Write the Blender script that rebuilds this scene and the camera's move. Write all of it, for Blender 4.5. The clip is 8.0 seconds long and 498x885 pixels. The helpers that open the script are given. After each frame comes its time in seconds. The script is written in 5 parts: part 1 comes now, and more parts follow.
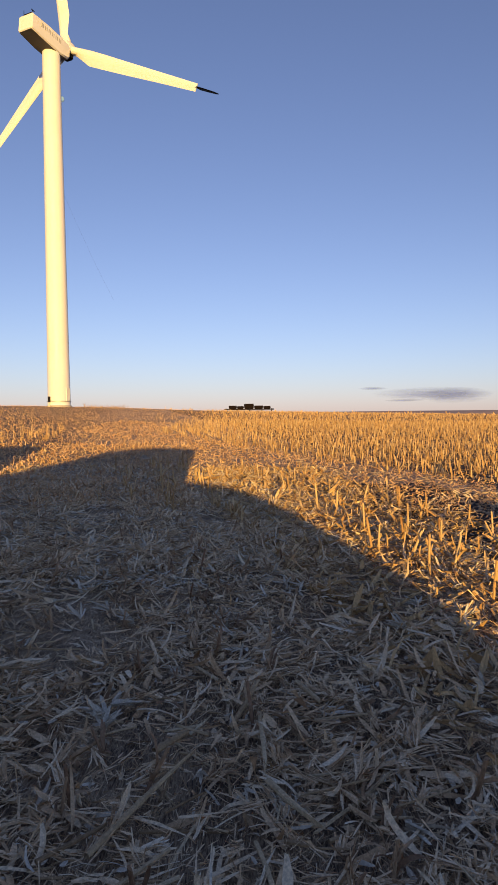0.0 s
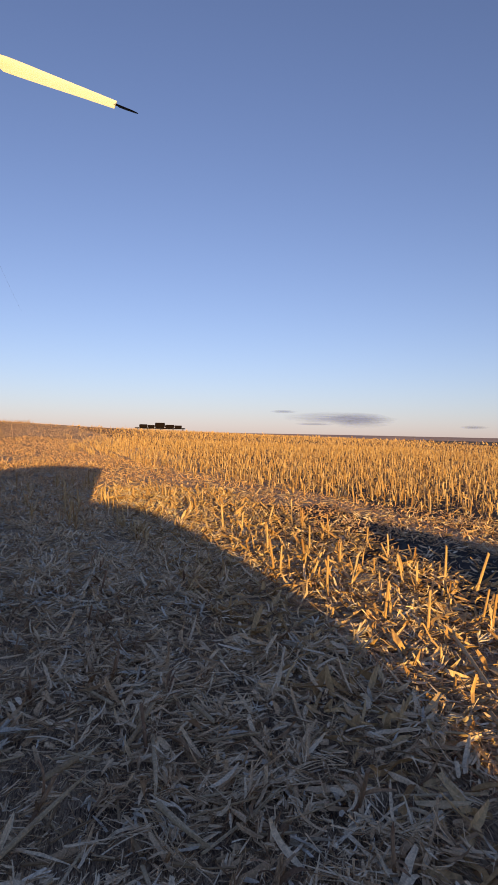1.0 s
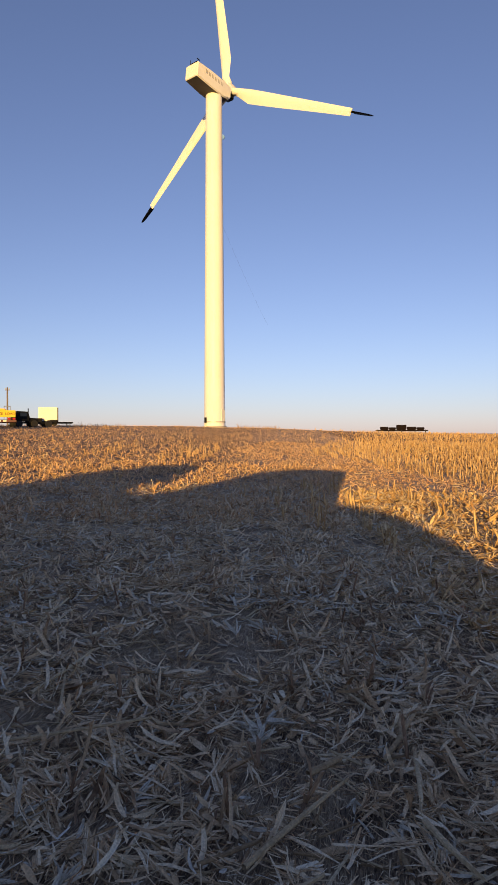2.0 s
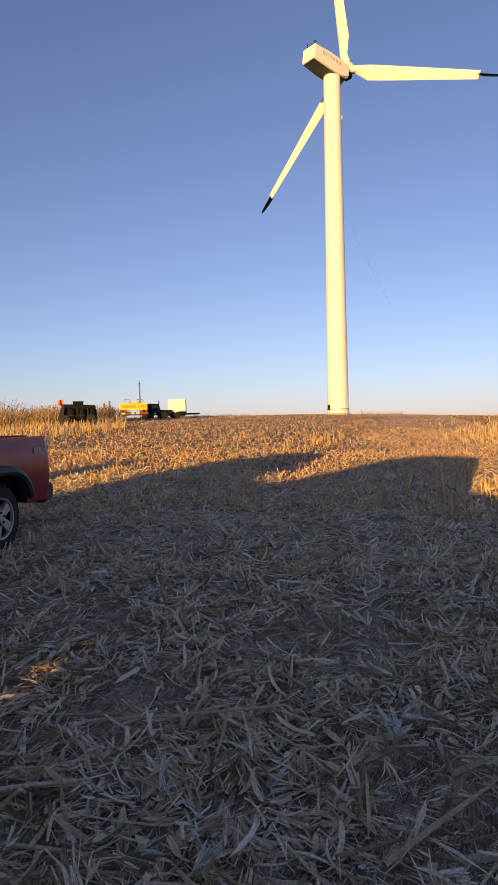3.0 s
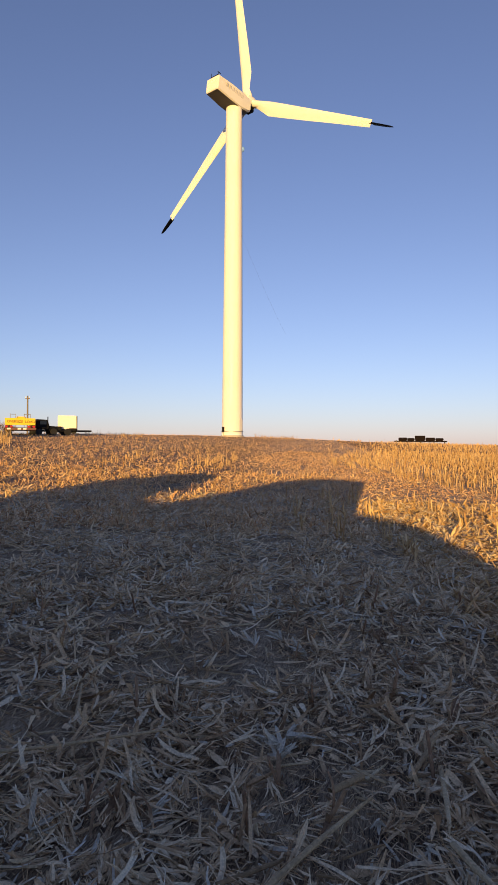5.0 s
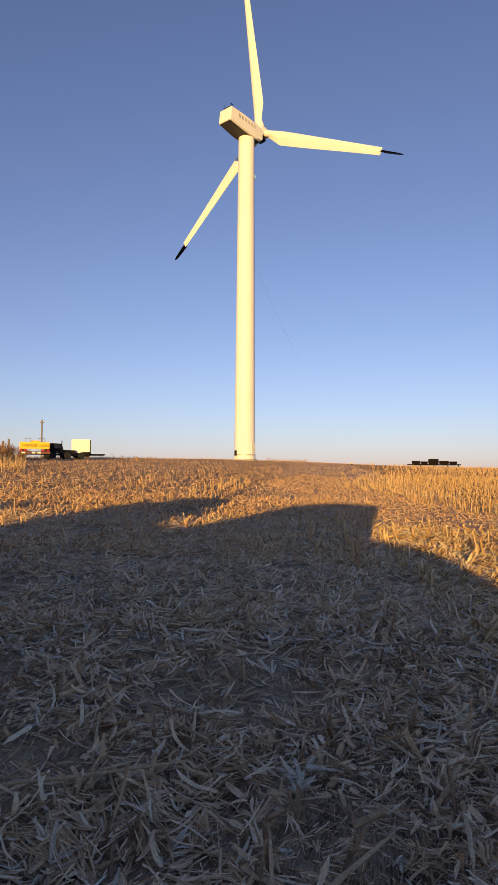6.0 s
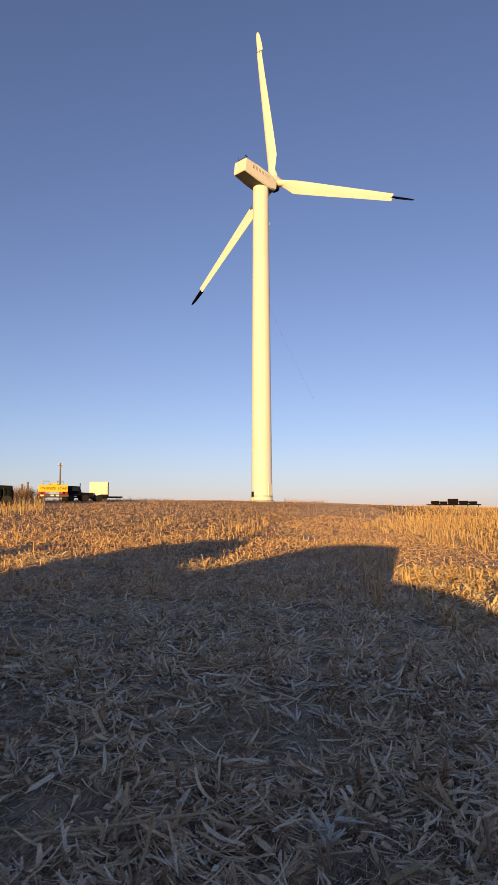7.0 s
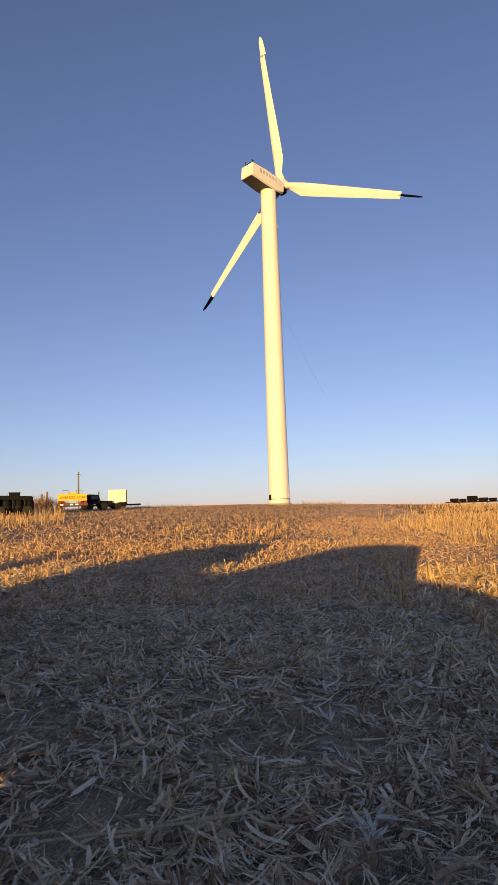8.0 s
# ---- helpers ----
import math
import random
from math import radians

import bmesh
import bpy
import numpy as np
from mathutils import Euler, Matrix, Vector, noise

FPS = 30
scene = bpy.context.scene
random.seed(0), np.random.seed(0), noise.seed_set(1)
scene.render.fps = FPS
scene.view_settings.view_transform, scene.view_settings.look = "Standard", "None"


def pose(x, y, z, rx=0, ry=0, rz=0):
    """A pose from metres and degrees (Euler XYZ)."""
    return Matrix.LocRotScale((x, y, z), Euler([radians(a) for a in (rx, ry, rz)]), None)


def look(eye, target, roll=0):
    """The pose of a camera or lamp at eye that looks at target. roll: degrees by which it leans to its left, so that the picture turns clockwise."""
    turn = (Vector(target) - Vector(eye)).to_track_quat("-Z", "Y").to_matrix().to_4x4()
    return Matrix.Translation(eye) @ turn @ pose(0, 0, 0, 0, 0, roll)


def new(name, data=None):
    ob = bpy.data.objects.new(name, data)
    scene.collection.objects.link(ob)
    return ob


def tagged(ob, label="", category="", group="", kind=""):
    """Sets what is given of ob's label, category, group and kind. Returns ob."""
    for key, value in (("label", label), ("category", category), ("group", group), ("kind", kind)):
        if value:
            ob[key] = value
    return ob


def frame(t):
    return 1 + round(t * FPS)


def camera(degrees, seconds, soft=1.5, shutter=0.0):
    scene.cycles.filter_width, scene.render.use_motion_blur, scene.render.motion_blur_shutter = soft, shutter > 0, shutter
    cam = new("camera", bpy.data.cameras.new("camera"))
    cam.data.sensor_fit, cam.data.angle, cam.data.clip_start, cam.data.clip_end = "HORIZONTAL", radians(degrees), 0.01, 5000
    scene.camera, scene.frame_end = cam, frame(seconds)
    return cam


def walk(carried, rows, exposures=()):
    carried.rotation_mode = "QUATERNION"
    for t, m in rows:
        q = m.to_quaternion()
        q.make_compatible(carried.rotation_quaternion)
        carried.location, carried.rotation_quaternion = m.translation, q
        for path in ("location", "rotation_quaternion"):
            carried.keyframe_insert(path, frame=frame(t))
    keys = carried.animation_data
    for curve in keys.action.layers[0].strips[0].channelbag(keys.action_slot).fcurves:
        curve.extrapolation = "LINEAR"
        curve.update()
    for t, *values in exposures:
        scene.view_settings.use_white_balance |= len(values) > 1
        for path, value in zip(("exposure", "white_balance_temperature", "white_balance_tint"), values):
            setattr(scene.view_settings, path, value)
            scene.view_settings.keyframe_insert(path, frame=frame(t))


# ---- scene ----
# ---------------------------------------------------------------- camera
cam = camera(43.7, 8.0)
PATH = [
    (0, (0.044, -0.092, 1.655), (0.041, 1.905, 1.559), -0.5),
    (0.5, (0.078, -0.116, 1.651), (0.246, 1.877, 1.622), 0.5),
    (1, (0.091, -0.164, 1.673), (0.373, 1.816, 1.644), 1.2),
    (1.5, (0.066, -0.187, 1.696), (-0.014, 1.812, 1.692), -0.6),
    (2, (0.015, -0.165, 1.689), (-0.463, 1.777, 1.662), -0.1),
    (2.2, (0.005, -0.165, 1.682), (-0.554, 1.755, 1.66), -0.2),
    (3.3, (-0.035, -0.136, 1.697), (-0.96, 1.636, 1.629), -1.1),
    (3.5, (-0.042, -0.14, 1.693), (-0.989, 1.621, 1.644), -0.6),
    (4, (-0.044, -0.119, 1.677), (-0.936, 1.671, 1.657), -0.0),
    (4.5, (-0.025, -0.11, 1.667), (-0.706, 1.77, 1.616), 0.1),
    (4.7, (-0.019, -0.106, 1.663), (-0.616, 1.803, 1.637), 0.2),
    (5.8, (-0.046, -0.132, 1.698), (-0.539, 1.805, 1.751), 0.5),
    (6, (-0.045, -0.154, 1.703), (-0.615, 1.762, 1.782), 0.3),
    (6.5, (-0.045, -0.165, 1.699), (-0.702, 1.72, 1.823), -0.4),
    (7, (-0.073, -0.19, 1.702), (-0.691, 1.7, 1.913), -0.1),
    (7.5, (-0.119, -0.265, 1.716), (-0.681, 1.642, 1.933), 0.5),
    (8, (-0.131, -0.255, 1.699), (-0.795, 1.618, 1.922), -1.8),
]
walk(cam, [(t, look(eye, target, roll)) for t, eye, target, roll in PATH], [(0, 0.36, 6500, 10), (2.2, 0.36, 6500, 10), (3.5, 0.50, 6500, 10), (4.5, 0.45, 6500, 10), (6, 0.34, 6500, 10), (8, 0.34, 6500, 10)])

# ---------------------------------------------------------------- light
SUN_AZIMUTH, SUN_ELEVATION = 176.5, 5.0
world = bpy.data.worlds.new("evening_sky")
scene.world = world
world.use_nodes = True
sky = world.node_tree.nodes.new("ShaderNodeTexSky")
sky.sky_type = "NISHITA"
sky.sun_disc = False
sky.sun_elevation = radians(SUN_ELEVATION)
sky.sun_rotation = radians(SUN_AZIMUTH)
sky.air_density, sky.dust_density, sky.ozone_density = 1.0, 0.1, 2.7
tint = world.node_tree.nodes.new("ShaderNodeMix")
tint.data_type, tint.blend_type = "RGBA", "MULTIPLY"
tint.inputs["Factor"].default_value = 1.0
tint.inputs["B"].default_value = (1.45, 1.0, 1.12, 1)
world.node_tree.links.new(sky.outputs[0], tint.inputs["A"])
grey = world.node_tree.nodes.new("ShaderNodeRGBToBW")
world.node_tree.links.new(tint.outputs["Result"], grey.inputs[0])
haze = world.node_tree.nodes.new("ShaderNodeMix")
haze.data_type = "RGBA"
haze.inputs["Factor"].default_value = 0.45
world.node_tree.links.new(tint.outputs["Result"], haze.inputs["A"])
world.node_tree.links.new(grey.outputs[0], haze.inputs["B"])
cool = world.node_tree.nodes.new("ShaderNodeMix")
cool.data_type, cool.blend_type = "RGBA", "MULTIPLY"
cool.inputs["Factor"].default_value = 1.0
cool.inputs["B"].default_value = (0.81, 1.0, 1.30, 1)
world.node_tree.links.new(haze.outputs["Result"], cool.inputs["A"])
world.node_tree.links.new(cool.outputs["Result"], world.node_tree.nodes["Background"].inputs[0])
world.node_tree.nodes["Background"].inputs[1].default_value = 0.15
SUN_WAY = Vector((math.sin(radians(SUN_AZIMUTH)) * math.cos(radians(SUN_ELEVATION)),
                  math.cos(radians(SUN_AZIMUTH)) * math.cos(radians(SUN_ELEVATION)), math.sin(radians(SUN_ELEVATION))))
sun_data = bpy.data.lights.new("sun", "SUN")
sun_data.energy, sun_data.angle, sun_data.color = 5.3, radians(0.5), (1.0, 0.595, 0.15)
sun = new("sun", sun_data)
sun.matrix_world = look(SUN_WAY * 50, (0, 0, 0))


# ---------------------------------------------------------------- materials
def material(name):
    m = bpy.data.materials.new(name)
    m.use_nodes = True
    return m, m.node_tree.nodes, m.node_tree.links, m.node_tree.nodes["Principled BSDF"]


def ramp(nodes, stops):
    r = nodes.new("ShaderNodeValToRGB")
    while len(r.color_ramp.elements) < len(stops):
        r.color_ramp.elements.new(0.5)
    for e, (p, c) in zip(r.color_ramp.elements, stops):
        e.position, e.color = p, (*c, 1)
    return r


def noise_node(nodes, links, scale, detail=6.0, rough=0.6, stretch=None, coords="Object"):
    tc = nodes.new("ShaderNodeTexCoord")
    n = nodes.new("ShaderNodeTexNoise")
    n.inputs["Scale"].default_value, n.inputs["Detail"].default_value, n.inputs["Roughness"].default_value = scale, detail, rough
    if stretch:
        mp = nodes.new("ShaderNodeMapping")
        mp.inputs["Scale"].default_value = stretch[:3]
        if len(stretch) > 3:
            mp.inputs["Rotation"].default_value = (0, 0, radians(stretch[3]))
        links.new(tc.outputs[coords], mp.inputs[0])
        links.new(mp.outputs[0], n.inputs["Vector"])
    else:
        links.new(tc.outputs[coords], n.inputs["Vector"])
    return n


def worn(name, colour, dark=0.75, rough=0.5, metal=0.0, scale=3.0, fine=60.0, bump=0.05, coat=0.0, gloss=0.5):
    """Painted or plain surface with stains at two scales, uneven gloss and fine relief."""
    m, nodes, links, b = material(name)
    big, small = noise_node(nodes, links, scale, 5), noise_node(nodes, links, fine, 4)
    mix = nodes.new("ShaderNodeMath")
    mix.operation = "MULTIPLY_ADD"
    links.new(small.outputs[0], mix.inputs[0])
    mix.inputs[1].default_value = 0.35
    links.new(big.outputs[0], mix.inputs[2])
    r = ramp(nodes, [(0.38, [c * dark for c in colour]), (0.75, colour)])
    links.new(mix.outputs[0], r.inputs[0])
    links.new(r.outputs[0], b.inputs["Base Color"])
    rr = nodes.new("ShaderNodeMapRange")
    rr.inputs[3].default_value, rr.inputs[4].default_value = max(0.05, rough - 0.12), min(1, rough + 0.15)
    links.new(big.outputs[0], rr.inputs[0])
    links.new(rr.outputs[0], b.inputs["Roughness"])
    b.inputs["Metallic"].default_value = metal
    b.inputs["Coat Weight"].default_value = coat
    b.inputs["Specular IOR Level"].default_value = gloss
    bp = nodes.new("ShaderNodeBump")
    bp.inputs["Strength"].default_value, bp.inputs["Distance"].default_value = bump, 0.01
    links.new(small.outputs[0], bp.inputs["Height"])
    links.new(bp.outputs[0], b.inputs["Normal"])
    return m


def straw_material(name, stops, fine=(90, 90, 90), mottle=0.4):
    """Dry maize residue: each piece its own shade, with fibres and mottling."""
    m, nodes, links, b = material(name)
    geo, info = nodes.new("ShaderNodeNewGeometry"), nodes.new("ShaderNodeObjectInfo")
    add = nodes.new("ShaderNodeMath")
    add.operation = "ADD"
    links.new(geo.outputs["Random Per Island"], add.inputs[0])
    links.new(info.outputs["Random"], add.inputs[1])
    fr = nodes.new("ShaderNodeMath")
    fr.operation = "FRACT"
    links.new(add.outputs[0], fr.inputs[0])
    # heaps of like age and wetness share a shade
    heap = noise_node(nodes, links, 3.2, 4, 0.6)
    wide = nodes.new("ShaderNodeMapRange")
    wide.inputs[1].default_value, wide.inputs[2].default_value = 0.32, 0.68
    links.new(heap.outputs[0], wide.inputs[0])
    blend = nodes.new("ShaderNodeMix")
    blend.inputs["Factor"].default_value = mottle
    links.new(fr.outputs[0], blend.inputs["A"])
    links.new(wide.outputs[0], blend.inputs["B"])
    r = ramp(nodes, stops)
    links.new(blend.outputs["Result"], r.inputs[0])
    n = noise_node(nodes, links, 1.0, 5, 0.65, fine)
    hsv = nodes.new("ShaderNodeHueSaturation")
    mr = nodes.new("ShaderNodeMapRange")
    mr.inputs[1].default_value, mr.inputs[2].default_value = 0.3, 0.7
    mr.inputs[3].default_value, mr.inputs[4].default_value = 0.62, 1.2
    links.new(n.outputs[0], mr.inputs[0])
    links.new(mr.outputs[0], hsv.inputs["Value"])
    links.new(r.outputs[0], hsv.inputs["Color"])
    links.new(hsv.outputs[0], b.inputs["Base Color"])
    b.inputs["Roughness"].default_value = 0.85
    b.inputs["Specular IOR Level"].default_value = 0.22
    bp = nodes.new("ShaderNodeBump")
    bp.inputs["Strength"].default_value, bp.inputs["Distance"].default_value = 0.4, 0.004
    links.new(n.outputs[0], bp.inputs["Height"])
    links.new(bp.outputs[0], b.inputs["Normal"])
    return m


STRAW = straw_material("maize_residue", [(0.0, (0.12, 0.066, 0.036)), (0.17, (0.34, 0.215, 0.12)), (0.34, (0.66, 0.46, 0.27)),
                                         (0.56, (0.85, 0.65, 0.42)), (0.82, (0.90, 0.76, 0.55)), (1.0, (0.92, 0.85, 0.70))])
FIELD = straw_material("field_residue", [(0.0, (0.20, 0.10, 0.05)), (0.25, (0.50, 0.29, 0.15)), (0.55, (0.76, 0.49, 0.27)), (0.82, (0.85, 0.61, 0.37)),
                                         (1.0, (0.88, 0.70, 0.48))], mottle=0.5)
STALK = straw_material("maize_stalk", [(0.0, (0.28, 0.145, 0.055)), (0.35, (0.56, 0.36, 0.165)), (0.7, (0.68, 0.48, 0.25)),
                                       (1.0, (0.74, 0.59, 0.38))], (60, 60, 8), 0.25)
OLD_STALK = straw_material("weathered_stalk", [(0.0, (0.22, 0.14, 0.075)), (0.4, (0.46, 0.33, 0.19)), (0.75, (0.66, 0.52, 0.33)), (1.0, (0.80, 0.69, 0.49))], (60, 60, 60), 0.3)
FRAYED = straw_material("frayed_brown_sheath", [(0.0, (0.17, 0.10, 0.06)), (0.4, (0.34, 0.215, 0.13)), (0.8, (0.52, 0.37, 0.23)), (1.0, (0.66, 0.52, 0.35))], (60, 60, 20), 0.3)
HUSK = straw_material("pale_husk", [(0.0, (0.48, 0.41, 0.31)), (0.5, (0.68, 0.61, 0.49)), (1.0, (0.82, 0.78, 0.69))], (70, 70, 70), 0.3)
GRASS = straw_material("dry_grass", [(0.0, (0.22, 0.13, 0.07)), (0.5, (0.38, 0.25, 0.13)), (1.0, (0.50, 0.36, 0.20))])
BRUSH = straw_material("bare_brush", [(0.0, (0.16, 0.09, 0.06)), (0.5, (0.30, 0.19, 0.12)), (1.0, (0.42, 0.28, 0.18))])


def ground_material():
    """Soil under a felt of shredded straw, thinner and darker along a strip beside the rows."""
    m, nodes, links, b = material("stubble_soil")

    def maths(op, p, q):
        n = nodes.new("ShaderNodeMath")
        n.operation = op
        for i, v in enumerate((p, q)):
            if isinstance(v, (int, float)):
                n.inputs[i].default_value = v
            else:
                links.new(v, n.inputs[i])
        return n.outputs[0]

    felt = noise_node(nodes, links, 1.0, 3, 0.6, (110, 16, 1, 25)).outputs[0]
    for turn in (-38, 72, 118):
        felt = maths("MAXIMUM", felt, noise_node(nodes, links, 1.0, 3, 0.6, (95 + turn * 0.2, 15, 1, turn)).outputs[0])
    clumps = noise_node(nodes, links, 4.5, 6, 0.65).outputs[0]
    swath = noise_node(nodes, links, 0.55, 4, 0.6, (1, 0.12, 1, 11.5)).outputs[0]
    wide = noise_node(nodes, links, 0.05, 3, 0.5).outputs[0]
    cover = maths("ADD", maths("MULTIPLY", felt, 0.62), maths("ADD", maths("MULTIPLY", clumps, 0.30), maths("ADD", maths("MULTIPLY", swath, 0.14), maths("MULTIPLY", wide, 0.06))))
    # strip with less straw colour beside the standing rows
    tc = nodes.new("ShaderNodeTexCoord")
    coords = []
    for axis in ((0.98, 0.199, 0), (-0.199, 0.98, 0)):
        d = nodes.new("ShaderNodeVectorMath")
        d.operation = "DOT_PRODUCT"
        links.new(tc.outputs["Object"], d.inputs[0])
        d.inputs[1].default_value = axis
        coords.append(d.outputs["Value"])
    edge = maths("MULTIPLY", maths("SUBTRACT", clumps, 0.5), 1.6)
    over = maths("ABSOLUTE", maths("SUBTRACT", coords[0], 5.3), 0)
    strip = maths("SUBTRACT", 1.45, maths("ADD", over, edge))
    ends = maths("SUBTRACT", 13.0, maths("ADD", coords[1], edge))
    bare_soil = nodes.new("ShaderNodeMath")
    bare_soil.operation, bare_soil.use_clamp = "MULTIPLY", True
    links.new(maths("MINIMUM", strip, ends), bare_soil.inputs[0])
    bare_soil.inputs[1].default_value = 1.6
    rows_soil = nodes.new("ShaderNodeMath")
    rows_soil.operation, rows_soil.use_clamp = "MULTIPLY", True
    links.new(maths("SUBTRACT", coords[0], maths("ADD", 7.2, edge)), rows_soil.inputs[0])
    rows_soil.inputs[1].default_value = 1.0
    cover = maths("SUBTRACT", cover, maths("MULTIPLY", maths("MAXIMUM", bare_soil.outputs[0], maths("MULTIPLY", rows_soil.outputs[0], 0.45)), 0.27))
    # the rise is thinner covered, soil showing between the clods
    rise = nodes.new("ShaderNodeMath")
    rise.operation, rise.use_clamp = "MULTIPLY", True
    links.new(maths("MINIMUM", maths("SUBTRACT", coords[1], 14.0), maths("MULTIPLY", maths("SUBTRACT", -1.0, coords[0]), 2.0)), rise.inputs[0])
    rise.inputs[1].default_value = 0.2
    cover = maths("SUBTRACT", cover, maths("MULTIPLY", rise.outputs[0], 0.05))
    r = ramp(nodes, [(0.42, (0.020, 0.016, 0.015)), (0.51, (0.070, 0.050, 0.038)), (0.575, (0.30, 0.215, 0.14)), (0.66, (0.64, 0.49, 0.33)), (0.80, (0.76, 0.64, 0.48))])
    links.new(cover, r.inputs[0])
    links.new(r.outputs[0], b.inputs["Base Color"])
    b.inputs["Roughness"].default_value = 0.9
    bp = nodes.new("ShaderNodeBump")
    bp.inputs["Strength"].default_value, bp.inputs["Distance"].default_value = 1.0, 0.07
    links.new(cover, bp.inputs["Height"])
    links.new(bp.outputs[0], b.inputs["Normal"])
    return m


SOIL = ground_material()
WHITE = worn("white_gelcoat", (0.80, 0.79, 0.76), 0.9, 0.4, 0, 0.25, 4, 0.02)
WHITE_TOWER = worn("white_tower_paint", (0.80, 0.79, 0.77), 0.92, 0.45, 0, 0.15, 3, 0.02)
DARK = worn("dark_metal", (0.009, 0.0095, 0.013), 0.6, 0.7, 0.0, 3, 40, gloss=0.12)
DULL = worn("dull_grey_plate", (0.035, 0.036, 0.044), 0.6, 0.75, 0.0, 3, 40, gloss=0.15)
BLACK = worn("black_rubber", (0.014, 0.014, 0.016), 0.7, 0.75, 0, 6, 90, 0.2)
PLASTIC = worn("black_plastic_trim", (0.03, 0.031, 0.035), 0.8, 0.55, 0, 8, 120, 0.1)
RED = worn("red_truck_paint", (0.56, 0.042, 0.062), 0.7, 0.36, 0.0, 1.6, 40, 0.02, 0.8)
RIM = worn("aluminium_rim", (0.50, 0.48, 0.46), 0.6, 0.42, 0.55, 9, 90, 0.05)
STEEL = worn("galvanised_steel", (0.40, 0.40, 0.41), 0.7, 0.45, 0.7, 5, 60)
CYL = worn("dull_white_cylinder", (0.42, 0.41, 0.40), 0.55, 0.55, 0, 5, 60, 0.05)
YELLOW = worn("yellow_banner", (0.80, 0.52, 0.03), 0.85, 0.6, 0, 2, 30)
ORANGE = worn("orange_flag_cloth", (0.85, 0.16, 0.06), 0.85, 0.8, 0, 4, 60)
GREY = worn("grey_lettering", (0.42, 0.41, 0.39), 0.8, 0.6, 0, 2, 20)
WOOD = worn("weathered_wood", (0.20, 0.15, 0.11), 0.6, 0.85, 0, 1.5, 30, 0.3)
BROWN = worn("dark_brown_machine", (0.010, 0.006, 0.006), 0.6, 0.8, 0, 1.0, 8, gloss=0.1)
GREEN = worn("green_tractor_paint", (0.05, 0.14, 0.04), 0.7, 0.4, 0, 2, 40, 0.03, 0.3)
LAMP_RED = worn("red_lens", (0.45, 0.02, 0.015), 0.8, 0.2, 0, 4, 40)


def glass_material():
    m, nodes, links, b = material("tinted_glass")
    b.inputs["Base Color"].default_value = (0.03, 0.035, 0.04, 1)
    b.inputs["Roughness"].default_value = 0.05
    return m


GLASS = glass_material()


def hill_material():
    m, nodes, links, b = material("haze_tinted_hills")
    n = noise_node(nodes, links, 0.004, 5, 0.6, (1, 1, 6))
    # distance haze is put into the base colour as a pale violet
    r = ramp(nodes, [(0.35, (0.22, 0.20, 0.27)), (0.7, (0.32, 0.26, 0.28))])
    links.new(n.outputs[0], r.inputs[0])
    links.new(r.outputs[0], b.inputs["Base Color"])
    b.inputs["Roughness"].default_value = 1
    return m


def cloud_material():
    m, nodes, links, b = material("thin_cloud")
    tc = nodes.new("ShaderNodeTexCoord")
    grad = nodes.new("ShaderNodeTexGradient")
    grad.gradient_type = "SPHERICAL"
    links.new(tc.outputs["Object"], grad.inputs[0])
    n = noise_node(nodes, links, 1.6, 6, 0.65, (1.2, 1.0, 2.6))
    mul = nodes.new("ShaderNodeMath")
    mul.operation = "MULTIPLY"
    links.new(grad.outputs[1], mul.inputs[0])
    links.new(n.outputs[0], mul.inputs[1])
    r = ramp(nodes, [(0.07, (0, 0, 0)), (0.42, (0.62, 0.62, 0.62))])
    links.new(mul.outputs[0], r.inputs[0])
    links.new(r.outputs[0], b.inputs["Alpha"])
    b.inputs["Base Color"].default_value = (0.13, 0.19, 0.55, 1)
    b.inputs["Roughness"].default_value = 1
    b.inputs["Specular IOR Level"].default_value = 0
    return m


# ---------------------------------------------------------------- mesh helpers
def mesh_of(name, bm, mat, smooth=False, angle=None):
    me = bpy.data.meshes.new(name)
    bmesh.ops.recalc_face_normals(bm, faces=bm.faces)
    bm.to_mesh(me)
    bm.free()
    me.materials.append(mat)
    if smooth:
        me.shade_smooth()
        if angle:
            me.set_sharp_from_angle(angle=radians(angle))
    return me


def part(name, bm, mat, parent, label="", smooth=False, angle=35, m=None):
    ob = new(name, mesh_of(name, bm, mat, smooth, angle))
    ob.parent = parent
    if m is not None:
        ob.matrix_basis = m
    return tagged(ob, label)


def thing(name, m, label, category, group="", kind=""):
    ob = new(name)
    ob.empty_display_size = 0.2
    ob.matrix_world = m
    return tagged(ob, label, category, group, kind)


def box(bm, x0, x1, y0, y1, z0, z1, bevel=0.0):
    r = bmesh.ops.create_cube(bm, size=1, matrix=Matrix.LocRotScale(((x0 + x1) / 2, (y0 + y1) / 2, (z0 + z1) / 2), None, (x1 - x0, y1 - y0, z1 - z0)))
    if bevel:
        edges = list({e for v in r["verts"] for e in v.link_edges})
        bmesh.ops.bevel(bm, geom=edges, offset=bevel, segments=2, affect="EDGES", clamp_overlap=True)
    return bm


def boxed(*a, bevel=0.0):
    return box(bmesh.new(), *a, bevel=bevel)


